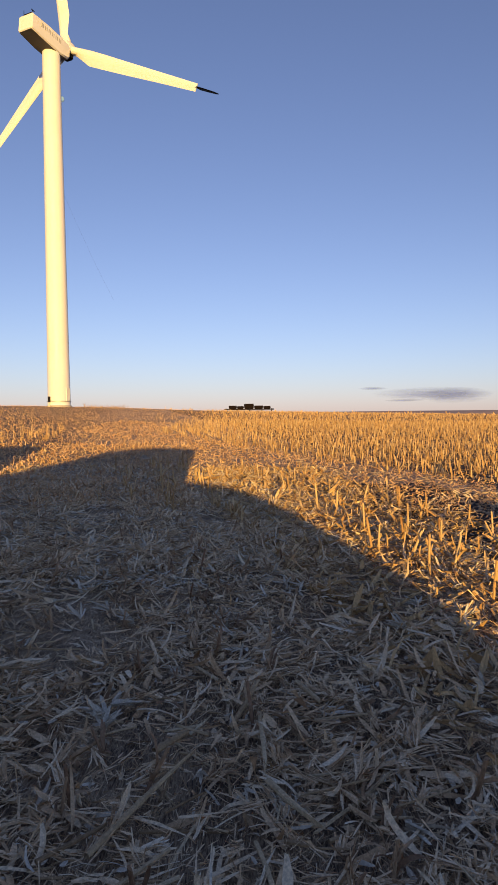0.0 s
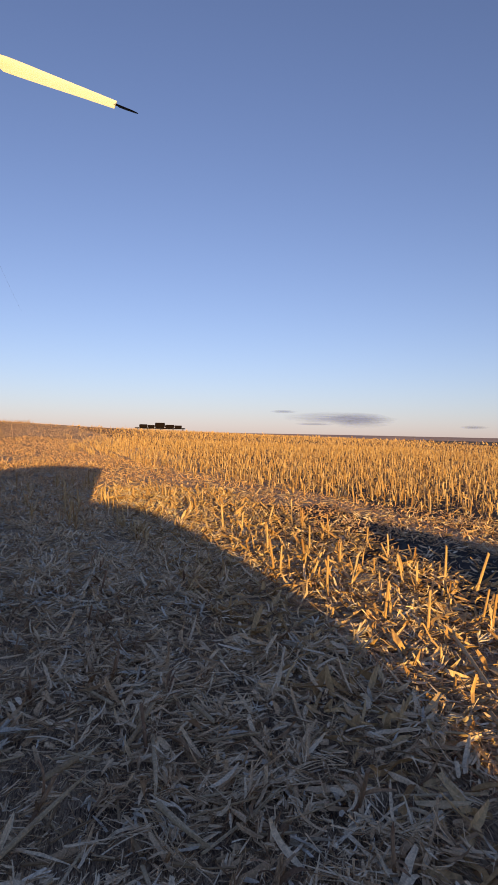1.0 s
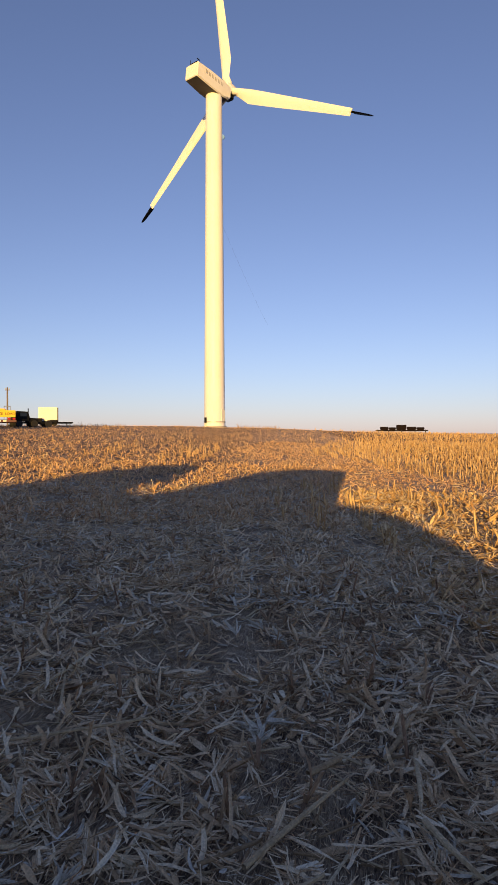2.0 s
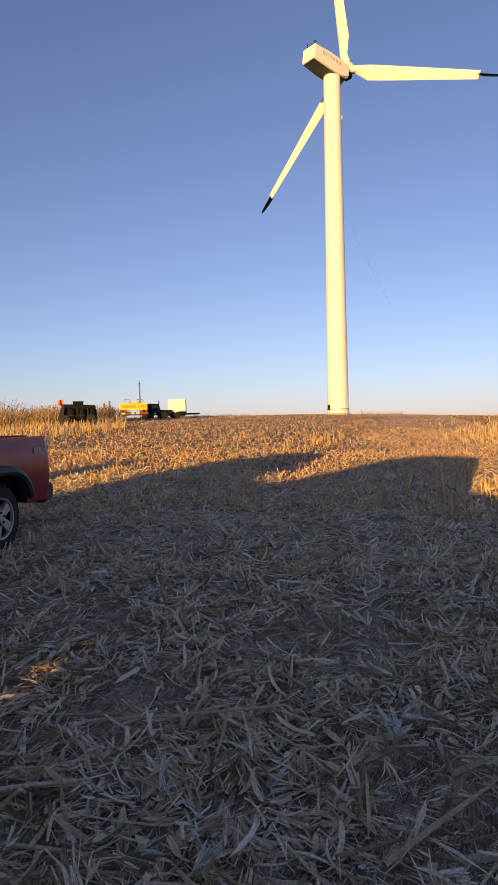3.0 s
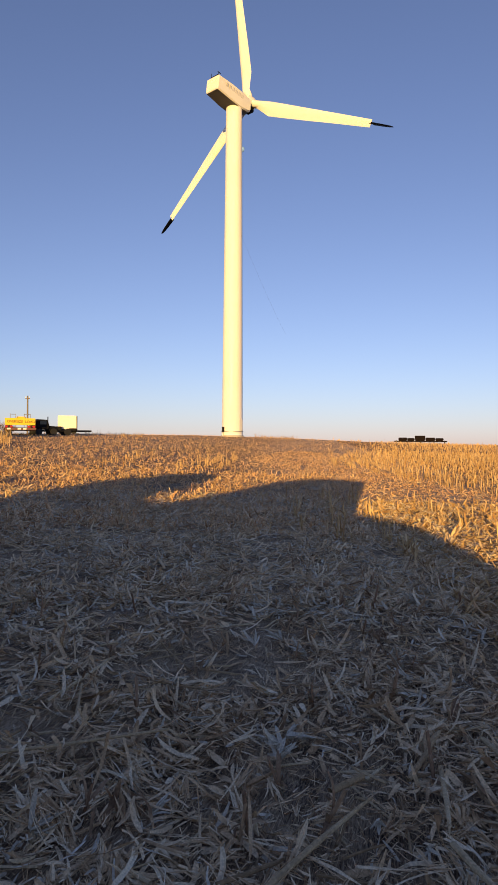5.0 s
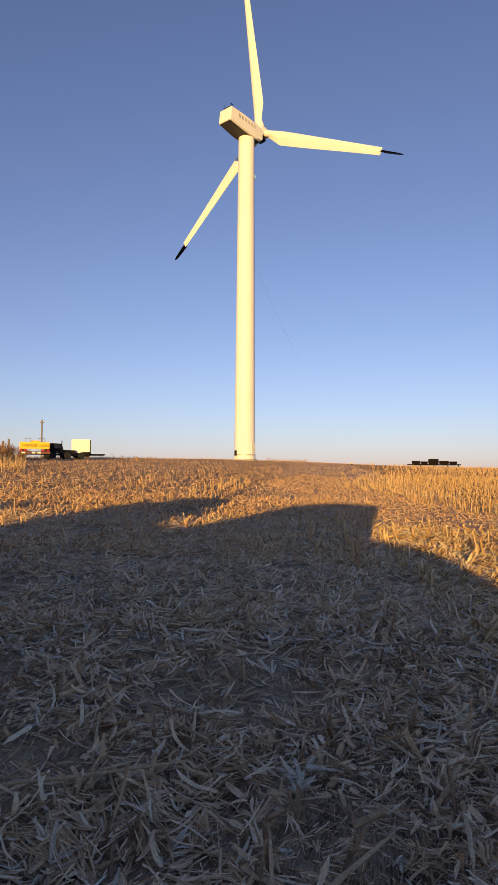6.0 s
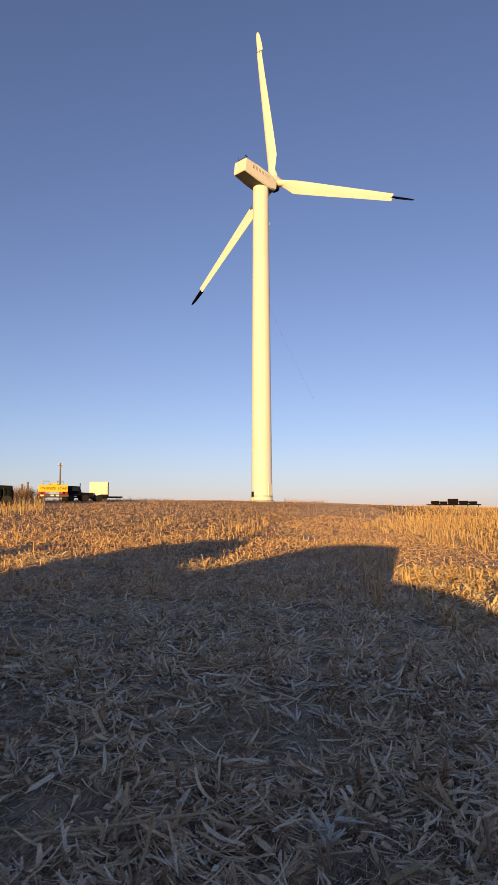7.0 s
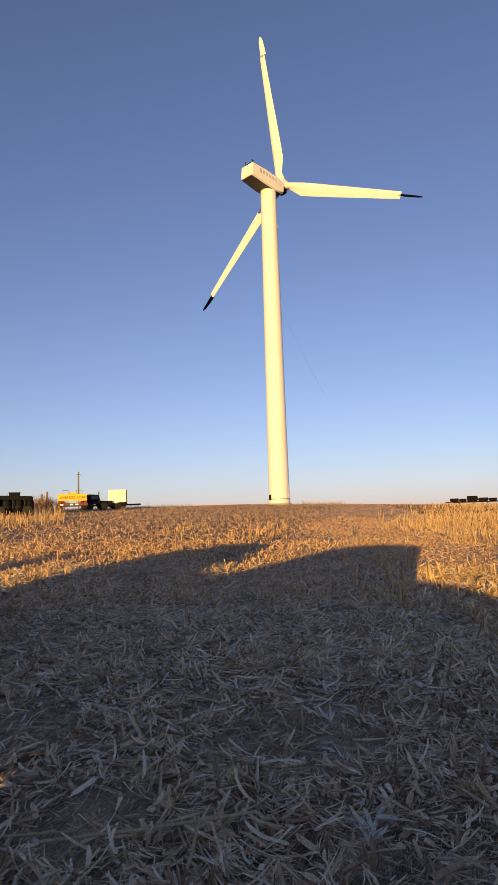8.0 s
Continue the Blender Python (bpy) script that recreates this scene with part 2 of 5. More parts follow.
def tube(bm, p0, p1, r0, r1=None, n=10, caps=True):
    p0, p1 = Vector(p0), Vector(p1)
    r1 = r0 if r1 is None else r1
    q = (p1 - p0).to_track_quat("Z", "Y")
    rings = []
    for p, r in ((p0, r0), (p1, r1)):
        rings.append([bm.verts.new(p + q @ Vector((r * math.cos(6.28319 * i / n), r * math.sin(6.28319 * i / n), 0))) for i in range(n)])
    for i in range(n):
        bm.faces.new((rings[0][i], rings[0][(i + 1) % n], rings[1][(i + 1) % n], rings[1][i]))
    if caps:
        bm.faces.new(rings[0][::-1])
        bm.faces.new(rings[1])
    return bm


def tubed(*a, **k):
    return tube(bmesh.new(), *a, **k)


def lathe(profile, n=32, axis="Z", caps=True):
    """A turned body from (radius, height) pairs."""
    bm = bmesh.new()
    rings = []
    for r, h in profile:
        ring = []
        for i in range(n):
            a = 6.2831853 * i / n
            v = (r * math.cos(a), r * math.sin(a), h) if axis == "Z" else (r * math.cos(a), h, r * math.sin(a))
            ring.append(bm.verts.new(v))
        rings.append(ring)
    for a, b in zip(rings, rings[1:]):
        for i in range(n):
            bm.faces.new((a[i], a[(i + 1) % n], b[(i + 1) % n], b[i]))
    if caps and profile[0][0] > 1e-4:
        bm.faces.new(rings[0][::-1])
    if caps and profile[-1][0] > 1e-4:
        bm.faces.new(rings[-1])
    bmesh.ops.remove_doubles(bm, verts=bm.verts, dist=1e-5)
    return bm


def loft(sections, close=True):
    """Joins closed sections of equally many points."""
    bm = bmesh.new()
    rings = [[bm.verts.new(p) for p in s] for s in sections]
    n = len(rings[0])
    for a, b in zip(rings, rings[1:]):
        for i in range(n):
            bm.faces.new((a[i], a[(i + 1) % n], b[(i + 1) % n], b[i]))
    if close:
        bm.faces.new(rings[0][::-1])
        bm.faces.new(rings[-1])
    return bm


def extruded(outline, y0, y1, bevel=0.0):
    """A solid from an outline in x and z, between two y."""
    bm = bmesh.new()
    a = [bm.verts.new((x, y0, z)) for x, z in outline]
    b = [bm.verts.new((x, y1, z)) for x, z in outline]
    n = len(a)
    bm.faces.new(a)
    bm.faces.new(b[::-1])
    for i in range(n):
        bm.faces.new((a[i], b[i], b[(i + 1) % n], a[(i + 1) % n]))
    if bevel:
        bmesh.ops.bevel(bm, geom=list(bm.edges), offset=bevel, segments=2, affect="EDGES", clamp_overlap=True)
    return bm


def cable(name, points, radius, mat, parent=None):
    cu = bpy.data.curves.new(name, "CURVE")
    cu.dimensions, cu.bevel_depth, cu.bevel_resolution = "3D", radius, 2
    sp = cu.splines.new("POLY")
    sp.points.add(len(points) - 1)
    for p, c in zip(sp.points, points):
        p.co = (*c, 1)
    cu.materials.append(mat)
    ob = new(name, cu)
    ob.parent = parent
    return ob


# ---------------------------------------------------------------- the lie of the land
AZ_KNOTS = (-180, -90, -60, -49, -42, -36, -30, -20, -12, -5, 0, 8, 16, 24, 32, 60, 100, 180)
CREST_Z = (0.0, 0.6, 1.4, 1.75, 2.35, 2.55, 2.75, 3.10, 2.85, 2.25, 1.95, 1.40, 1.00, 0.60, 0.20, 0.0, 0.0, 0.0)
CREST_R = (100, 60, 58, 58, 60, 64, 76, 106, 118, 126, 130, 140, 150, 150, 150, 140, 120, 100)


def ground_z(x, y):
    """Height of the field: level underfoot, swelling to a low crest and falling away to the plain behind it."""
    x, y = np.asarray(x, float), np.asarray(y, float)
    r, az = np.hypot(x, y), np.degrees(np.arctan2(x, y))
    zc, rc = np.interp(az, AZ_KNOTS, CREST_Z), np.interp(az, AZ_KNOTS, CREST_R)
    s = r / rc
    up = zc * np.where(s < 1, s ** 1.2 * (1.12 - 0.12 * s ** 4), 1.0)
    over = np.clip(r - rc * 1.05, 0, None)
    return up - 20.0 * (1 - np.exp(-over / 900.0))


def gz(x, y):
    return float(ground_z(x, y))


def ground_sheet():
    radii = np.concatenate([[0.0], np.geomspace(0.35, 4800, 190)])
    n = 300
    az = np.linspace(0, 2 * math.pi, n, endpoint=False)
    rr, aa = np.meshgrid(radii[1:], az, indexing="ij")
    x, y = rr * np.sin(aa), rr * np.cos(aa)
    z = ground_z(x, y)
    rough = np.array([noise.noise((float(a) * 1.3, float(b) * 1.3, 0.0)) * 0.05 + noise.noise((float(a) * 5, float(b) * 5, 3.0)) * 0.02
                      for a, b in zip(x.ravel(), y.ravel())]).reshape(x.shape)
    z = z + rough * np.clip(1.5 - rr / 60, 0, 1) - 0.03
    verts = [(0, 0, -0.03)] + list(zip(x.ravel().tolist(), y.ravel().tolist(), z.ravel().tolist()))
    faces = [(0, 1 + (j + 1) % n, 1 + j) for j in range(n)]
    for i in range(len(radii) - 2):
        a, b = 1 + i * n, 1 + (i + 1) * n
        for j in range(n):
            k = (j + 1) % n
            faces.append((a + j, a + k, b + k, b + j))
    me = bpy.data.meshes.new("ground")
    me.from_pydata(verts, [], faces)
    me.materials.append(SOIL)
    me.shade_smooth()
    return tagged(new("ground", me), "harvested maize field of dark soil under straw residue", "field", kind="structure")


ground_sheet()


def distant_hills():
    bm = bmesh.new()
    low, high = [], []
    for i in range(181):
        a = radians(-70 + i * 150 / 180)
        h = 4.5 + 3.0 * noise.noise((i * 0.05, 0, 0)) + 1.2 * noise.noise((i * 0.21, 4, 0))
        c = Vector((math.sin(a), math.cos(a), 0))
        low.append(bm.verts.new(c * 4150 + Vector((0, 0, -60))))
        high.append((bm.verts.new(c * 4300 + Vector((0, 0, h))), bm.verts.new(c * 4600 + Vector((0, 0, h * 0.6 - 4)))))
    for i in range(180):
        bm.faces.new((low[i], low[i + 1], high[i + 1][0], high[i][0]))
        bm.faces.new((high[i][0], high[i + 1][0], high[i + 1][1], high[i][1]))
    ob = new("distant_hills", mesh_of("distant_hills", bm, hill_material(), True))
    tagged(ob, "low hills along the horizon, distance haze painted into their blue-violet colour", "hills", kind="structure")


distant_hills()
CLOUD = cloud_material()


def cloud(az, elev, wide, tall):
    """A flat, far cloud bank."""
    bm = bmesh.new()
    bmesh.ops.create_grid(bm, x_segments=24, y_segments=12, size=1.0)
    for v in bm.verts:
        v.co = Vector((v.co.x, 0.15 * noise.noise((v.co.x * 2, v.co.y * 2, az)), v.co.y))
    ob = new("cloud", mesh_of("cloud", bm, CLOUD, True))
    a, e, d = radians(az), radians(elev), 4700
    ob.matrix_world = Matrix.Translation((math.sin(a) * d, math.cos(a) * d, math.tan(e) * d)) @ Matrix.Rotation(-a, 4, "Z") @ Matrix.Diagonal((wide, 60, tall, 1))
    tagged(ob, "thin slate-blue cloud bank low over the horizon", "cloud", kind="structure")


cloud(16.2, 1.58, 500, 58)
cloud(18.2, 1.40, 300, 70)
cloud(11.2, 2.1, 130, 15)
cloud(14.0, 1.0, 180, 12)
cloud(28.0, 0.95, 120, 16)


def moon():
    rock = worn("moon_rock", (0.36, 0.66, 1.0), 0.85, 1.0, 0, 1.5, 6)
    rock.node_tree.nodes["Principled BSDF"].inputs["Alpha"].default_value = 0.5
    me = mesh_of("moon", lathe([(0, -1), (0.38, -0.92), (0.7, -0.71), (0.92, -0.38), (1, 0), (0.92, 0.38), (0.7, 0.71), (0.38, 0.92), (0, 1)], 24), rock, True)
    ob = new("moon", me)
    d = Vector((-29.12, 100.14, 49.55)).normalized() * 4600
    ob.matrix_world = Matrix.Translation(d) @ Matrix.Scale(17, 4)
    tagged(ob, "pale daytime moon beside the white tower", "moon", kind="structure")


moon()


# ---------------------------------------------------------------- wind turbine
def wind_turbine():
    base = Vector((-30.58, 100.0, gz(-30.58, 100.0) - 0.15))
    t = thing("wind_turbine", Matrix.Translation(base), "white three-bladed wind turbine standing on the stubble rise", "wind turbine")
    hub_z, top = 60.49 - base.z, 59.0 - base.z
    tower = part("tower", lathe([(1.82, 0), (1.80, 0.9), (1.775, 0.92), (1.70, 9), (1.62, 20), (1.615, 20.04), (1.52, 34), (1.46, 41), (1.455, 41.04), (1.36, top - 0.3), (1.36, top)], 48),
                 WHITE_TOWER, t, "tapered white steel tower", True, 60)
    part("flange", lathe([(1.78, 0.95), (1.87, 0.95), (1.87, 1.06), (1.78, 1.06)], 48, caps=False), STEEL, tower, "grey bolted flange ring")
    part("base_ring", lathe([(1.80, 0.0), (2.0, 0.0), (2.0, 0.28), (1.80, 0.34)], 48, caps=False), worn("concrete", (0.42, 0.40, 0.37), 0.75, 0.9, 0, 2, 30, 0.2), tower, "concrete footing ring")
    cabinet = part("switch_box", boxed(-1.27, -0.92, -1.76, -1.35, 0.85, 1.75, bevel=0.03), DARK, tower, "dark electrical box on the tower foot")
    part("stand", boxed(-1.2, -1.0, -1.7, -1.45, 0.0, 0.85), STEEL, cabinet)
    part("door", extruded([(-0.45, 1.1), (0.45, 1.1), (0.45, 2.9), (0.25, 3.2), (-0.25, 3.2), (-0.45, 2.9)], -1.79, -1.70), WHITE, tower, "white oval tower door",
         m=Matrix.Rotation(radians(70), 4, "Z"))
    psi, tilt = 0.447, 0.073
    yaw = Matrix.Translation((0, 0, hub_z)) @ Matrix.Rotation(-psi, 4, "Z") @ Matrix.Rotation(tilt, 4, "X")
    body = Matrix.Translation((0, 0, hub_z - 0.4)) @ Matrix.Rotation(-psi, 4, "Z") @ Matrix.Rotation(-0.115, 4, "X")
    # nacelle, its long axis along y, the rotor at the positive end
    sections = []
    for y, w, z0, z1, c in ((-5.25, 1.28, -1.75, 0.42, 0.14), (-5.1, 1.38, -1.88, 0.58, 0.16), (-2.0, 1.5, -2.08, 0.72, 0.16), (0.8, 1.5, -2.08, 0.72, 0.16), (2.3, 1.42, -1.75, 0.72, 0.22), (2.9, 1.25, -1.4, 0.7, 0.32)):
        sections.append([(-w, y, z0 + c), (-w + c, y, z0), (w - c, y, z0), (w, y, z0 + c), (w, y, z1 - c), (w - c, y, z1), (-w + c, y, z1), (-w, y, z1 - c)])
    nacelle = part("nacelle", loft(sections), WHITE, t, "white box-shaped nacelle", True, 30, m=body)
    # added dark panel: the underside's shade is painted in its grey
    shade_sheet = [[(-w, y, z), (w, y, z), (w, y, z - 0.06), (-w, y, z - 0.06)] for y, w, z in ((-5.15, 1.2, -1.86), (-2.0, 1.32, -2.082), (0.8, 1.32, -2.082), (2.3, 1.2, -1.755), (2.85, 1.0, -1.42))]
    part("belly_shade", loft(shade_sheet), worn("belly_shade_grey", (0.11, 0.10, 0.10), 0.6, 0.7, 0, 0.6, 6), nacelle, "dark grey panel that paints shade onto the nacelle's underside")
    part("cooler", boxed(-0.9, 0.75, -4.9, -4.1, 0.5, 1.05, bevel=0.08), DARK, nacelle, "dark ventilation hood on the nacelle roof")
    part("vane_mast", tube(tubed((0.6, -4.6, 1.0), (0.6, -4.6, 1.5), 0.04), (0.6, -4.8, 1.5), (0.6, -4.2, 1.5), 0.07), DARK, nacelle)
    part("sensor_mast", tubed((-0.7, -4.9, 0.5), (-0.7, -5.0, 1.5), 0.04), DARK, nacelle)
    for i in range(6):
        y = -3.5 + i * 0.74
        for dy in (0.0, 0.3):
            part("lettering_bar", boxed(1.38, 1.512, y + dy, y + dy + 0.15, -0.52, 0.1), GREY, nacelle)
    part("yaw_collar", tubed((0, 0, -2.1), (0, 0, -1.3), 1.3, 1.45, 32), DARK, nacelle, "dark yaw bearing collar", m=Matrix.Rotation(0.115, 4, "X"))
    hub = part("hub", lathe([(1.0, 2.75), (1.1, 3.1), (1.12, 3.9), (1.05, 4.5), (0.8, 5.0), (0.4, 5.3), (0, 5.4)], 28, "Y"), WHITE, t, "white rotor hub", True, 50, m=yaw)
    # added dark block stands in for shade on the hub's underside
    part("hub_shade", boxed(-0.75, 0.75, 2.6, 4.3, -1.75, -0.75, bevel=0.2), DARK, hub, "dark block standing in for the shade under the hub")
    phase = -0.085
    for i in range(3):
        blade_m = yaw @ Matrix.Translation((0, 3.98, 0)) @ Matrix.Rotation(phase + i * 2.0943951, 4, "Y")
        off = (-0.46, 0.05, 0.33)[i]
        secs = []
        for r, lead, trail, th in ((0.5, -0.62, 0.62, 0.62), (1.4, -0.62, 0.62, 0.6), (2.4, -0.64, 0.66, 0.5), (3.6, -0.70, 1.0, 0.38), (5.0, -0.74, 1.42, 0.32), (8, -0.72, 1.34, 0.26),
                                   (13, -0.64, 1.15, 0.19), (19, -0.56, 0.88, 0.13), (25.9, -0.46, 0.62, 0.08)):
            shift = off * (1 - r / 29.8)
            secs.append(blade_section(r, lead * 1.08 + shift, trail * 1.03 + shift, th))
        blade = part("blade", loft(secs), WHITE, t, "long white rotor blade", True, 50, m=blade_m)
        tip = [blade_section(r, lead, trail, th) for r, lead, trail, th in ((26.0, -0.34, 0.86, 0.08), (27.5, -0.30, 0.78, 0.07), (29.0, -0.22, 0.62, 0.05), (29.6, -0.1, 0.42, 0.03), (29.82, 0.06, 0.24, 0.01))]
        turn = Matrix.Rotation(radians(84 if i else 8), 4, "Z")
        part("tip_brake", loft(tip), WHITE if i == 0 else DARK, blade, "" if i == 0 else "dark blade tip turned edge-on as an air brake", True, 50, m=turn)
        part("tip_shaft", tubed((0.1, 0, 25.6), (0.1, 0, 26.5), 0.07), DARK, blade)
    return t


def blade_section(r, lead, trail, th):
    c = trail - lead
    xs = ((0, 0), (0.08, 0.75), (0.3, 1.0), (0.6, 0.7), (1.0, 0.06), (0.6, -0.55), (0.3, -0.9), (0.08, -0.7))
    if r < 1.6:
        return [(0.62 * -math.cos(k * math.pi / 4), th * math.sin(k * math.pi / 4), r) for k in range(8)]
    return [(lead + c * a, th * b, r) for a, b in xs]


wind_turbine()
rope_pts = []
for k in range(12):
    f = k / 24
    rope_pts.append((-29.1 + 17.5 * f, 99.6 - 3.0 * f, 36.6 * (1 - f) + 5.0 * f - 5.0 * math.sin(math.pi * f) * 0.55))
rope = cable("hanging_rope", rope_pts, 0.006, DULL)
tagged(rope, "thin dark rope hanging off the side of the tower", "rope")


# ---------------------------------------------------------------- red pickup
def wheel(parent, m, radius=0.41, width=0.27):
    """A wheel about the y axis, its outer face towards positive y."""
    w, r = width / 2, radius
    tyre = part("wheel", lathe([(r * 0.62, -w), (r * 0.9, -w), (r * 0.985, -w * 0.75), (r, -w * 0.4), (r, w * 0.4), (r * 0.985, w * 0.75), (r * 0.9, w), (r * 0.66, w * 0.96), (r * 0.62, w * 0.7), (r * 0.62, -w)], 40, "Y", False),
                BLACK, parent, "black all-terrain tyre on a silver rim", True, 40, m=m)
    for k in range(28):
        a = k * 6.2831853 / 28
        part("tread_block", boxed(-0.028, 0.028, -w * 0.8, w * 0.8, -0.01, 0.006), BLACK, tyre, m=Matrix.Rotation(a, 4, "Y") @ Matrix.Translation((0, 0, r)))
    part("rim_barrel", lathe([(r * 0.62, w * 0.75), (r * 0.645, w * 0.97), (r * 0.6, w * 0.95), (r * 0.57, w * 0.55), (r * 0.57, -w * 0.2), (0.02, -w * 0.2)], 36, "Y", False), DARK, tyre, "", True, 40)
    part("rim_lip", lathe([(r * 0.635, w * 0.9), (r * 0.63, w * 1.0), (r * 0.585, w * 0.98), (r * 0.57, w * 0.7)], 36, "Y", False), RIM, tyre, "", True, 40)
    for k in range(5):
        bm = extruded([(-0.052, 0.05), (0.052, 0.05), (0.046, r * 0.36), (0.066, r * 0.57), (0, r * 0.59), (-0.066, r * 0.57), (-0.046, r * 0.36)], w * 0.45, w * 0.86, bevel=0.008)
        part("spoke", bm, RIM, tyre, m=Matrix.Rotation(k * 6.2831853 / 5, 4, "Y"))
    part("hub_cap", lathe([(0.10, w * 0.4), (0.098, w * 0.86), (0.04, w * 0.88), (0.034, w * 0.98), (0, w * 1.0)], 20, "Y"), RIM, tyre, "", True, 40)
    for k in range(6):
        a = k * 6.2831853 / 6
        part("wheel_nut", tubed((0.072 * math.cos(a), w * 0.8, 0.072 * math.sin(a)), (0.072 * math.cos(a), w * 0.93, 0.072 * math.sin(a)), 0.018, n=6), DARK, tyre)
    return tyre


def side_panel(x0, x1, z_top, arches, sign, bottom=0.52, steps=60):
    """A body side with a bulged section and round wheel arches."""
    bm = bmesh.new()
    cols = []
    for i in range(steps + 1):
        x = x0 + (x1 - x0) * i / steps
        zb = bottom
        for ax in arches:
            if abs(x - ax) < 0.62:
                zb = max(zb, 0.42 + 0.55 * (1 - (abs(x - ax) / 0.62) ** 2.8) ** (1 / 2.8))
        col = []
        for j in range(11):
            z = zb + (z_top - zb) * j / 10
            f = (z - bottom) / (z_top - bottom)
            y = 0.955 + 0.028 * math.sin(math.pi * min(1, f * 1.05)) - 0.05 * max(0, f - 0.8) * 5 * 0.5
            end = min(1, (x - x0) / 0.10, (x1 - x) / 0.05)
            y -= 0.035 * (1 - max(0, end)) ** 2
            col.append(bm.verts.new((x, sign * y, z)))
        cols.append(col)
    for a, b in zip(cols, cols[1:]):
        for j in range(10):
            bm.faces.new((a[j], b[j], b[j + 1], a[j + 1]))
    bmesh.ops.solidify(bm, geom=list(bm.faces), thickness=0.03)
    return bm


def arch_flare(ax, sign):
    """A broad, squarish lip round the wheel arch."""
    secs = []
    for k in range(33):
        a = radians(10 + k * 158 / 32)
        c, q = math.copysign(abs(math.cos(a)) ** 0.7, math.cos(a)), abs(math.sin(a)) ** 0.7
        secs.append([(ax + c * r, sign * y, 0.42 + q * r * h) for r, y, h in ((0.60, 0.90, 0.87), (0.60, 1.045, 0.87), (0.625, 1.07, 0.89), (0.665, 1.05, 0.915), (0.685, 1.0, 0.93), (0.685, 0.95, 0.93))])
    return loft(secs)


def pickup():
    x, y = -6.995, 5.21
    t = thing("pickup_truck", pose(x, y, gz(x, y), 0, 0, -77.0), "dusty red crew-cab pickup truck parked on the stubble", "pickup truck")
    for s in (1, -1):
        bed = part("bed_side", side_panel(-1.22, 1.12, 1.38, [0.0], s), RED, t, "red bed side with a broad black arch flare" if s > 0 else "", True, 40)
        part("arch_flare", arch_flare(0.0, s), PLASTIC, bed, "black plastic wheel-arch flare", True, 40)
        part("rail_cap", boxed(-1.20, 1.12, min(s * 0.84, s * 0.93), max(s * 0.84, s * 0.93), 1.375, 1.405, bevel=0.012), RED, bed)
        if s > 0:
            for bx in (-0.93, -0.87, -0.81):
                part("badge_bar", boxed(bx - 0.02, bx + 0.02, 0.972, 0.984, 1.17, 1.25, bevel=0.004), STEEL, bed, "small silver badge stroke")
        part("tail_lamp", boxed(-1.245, -1.16, min(s * 0.80, s * 0.935), max(s * 0.80, s * 0.935), 0.88, 1.28, bevel=0.02), LAMP_RED, bed, "red tail lamp")
        cab = part("cab_side", side_panel(1.14, 4.75, 1.28, [3.66], s, 0.46), RED, t, "", True, 40)
        part("arch_flare", arch_flare(3.66, s), PLASTIC, cab, "", True, 40)
        part("sill_step", tubed((1.3, s * 1.0, 0.42), (3.0, s * 1.0, 0.42), 0.045), PLASTIC, cab)
    part("bed_floor", boxed(-1.18, 1.1, -0.86, 0.86, 0.80, 0.86), DARK, t)
    part("bulkhead", boxed(1.06, 1.12, -0.9, 0.9, 0.80, 1.33), RED, t)
    gate = part("tailgate", boxed(-1.25, -1.19, -0.84, 0.84, 0.72, 1.38, bevel=0.02), RED, t)
    part("handle", boxed(-1.27, -1.245, -0.12, 0.12, 1.15, 1.22, bevel=0.008), PLASTIC, gate)
    bump = part("rear_bumper", extruded([(-1.32, 0.50), (-1.08, 0.46), (-1.08, 0.70), (-1.34, 0.74)], -0.95, 0.95, bevel=0.03), PLASTIC, t, "dark step bumper")
    part("tow_hitch", boxed(-1.44, -1.28, -0.06, 0.06, 0.42, 0.50, bevel=0.01), DARK, bump)
    part("chassis", boxed(-1.0, 4.5, -0.55, 0.55, 0.38, 0.6), DARK, t)
    part("rear_axle", tubed((0, -0.85, 0.41), (0, 0.85, 0.41), 0.08), DARK, t)
    part("front_axle", tubed((3.66, -0.85, 0.41), (3.66, 0.85, 0.41), 0.06), DARK, t)
    roof = [(1.14, 1.26), (1.22, 1.72), (1.42, 1.87), (2.3, 1.91), (2.75, 1.84), (3.42, 1.30)]
    cab = part("cab_roof", loft([[(px, yy * f, pz) for px, pz in roof] for yy, f in ((-0.93, 0.9), (-0.78, 0.97), (0.78, 0.97), (0.93, 0.9))]), RED, t, "", True, 25)
    part("rear_window", boxed(1.13, 1.17, -0.68, 0.68, 1.36, 1.68, bevel=0.01), GLASS, cab, "tinted rear window", m=Matrix.Translation((0.02, 0, 0)))
    for s in (1, -1):
        part("side_window", extruded([(1.42, 1.34), (1.46, 1.72), (2.6, 1.76), (3.15, 1.34)], s * 0.925 - 0.02, s * 0.925 + 0.02), GLASS, cab)
        part("mirror", boxed(2.85, 2.97, min(s * 0.98, s * 1.22), max(s * 0.98, s * 1.22), 1.32, 1.55, bevel=0.03), PLASTIC, cab)
    part("hood", loft([[(px, yy, pz - 0.04 * abs(yy) ** 2) for px, pz in ((3.35, 1.27), (3.5, 1.33), (4.5, 1.24), (4.82, 1.10), (4.82, 0.9), (3.4, 0.9))] for yy in (-0.95, -0.6, 0, 0.6, 0.95)]), RED, t, "", True, 30)
    part("front_bumper", boxed(4.75, 4.95, -0.95, 0.95, 0.42, 0.78, bevel=0.05), STEEL, t)
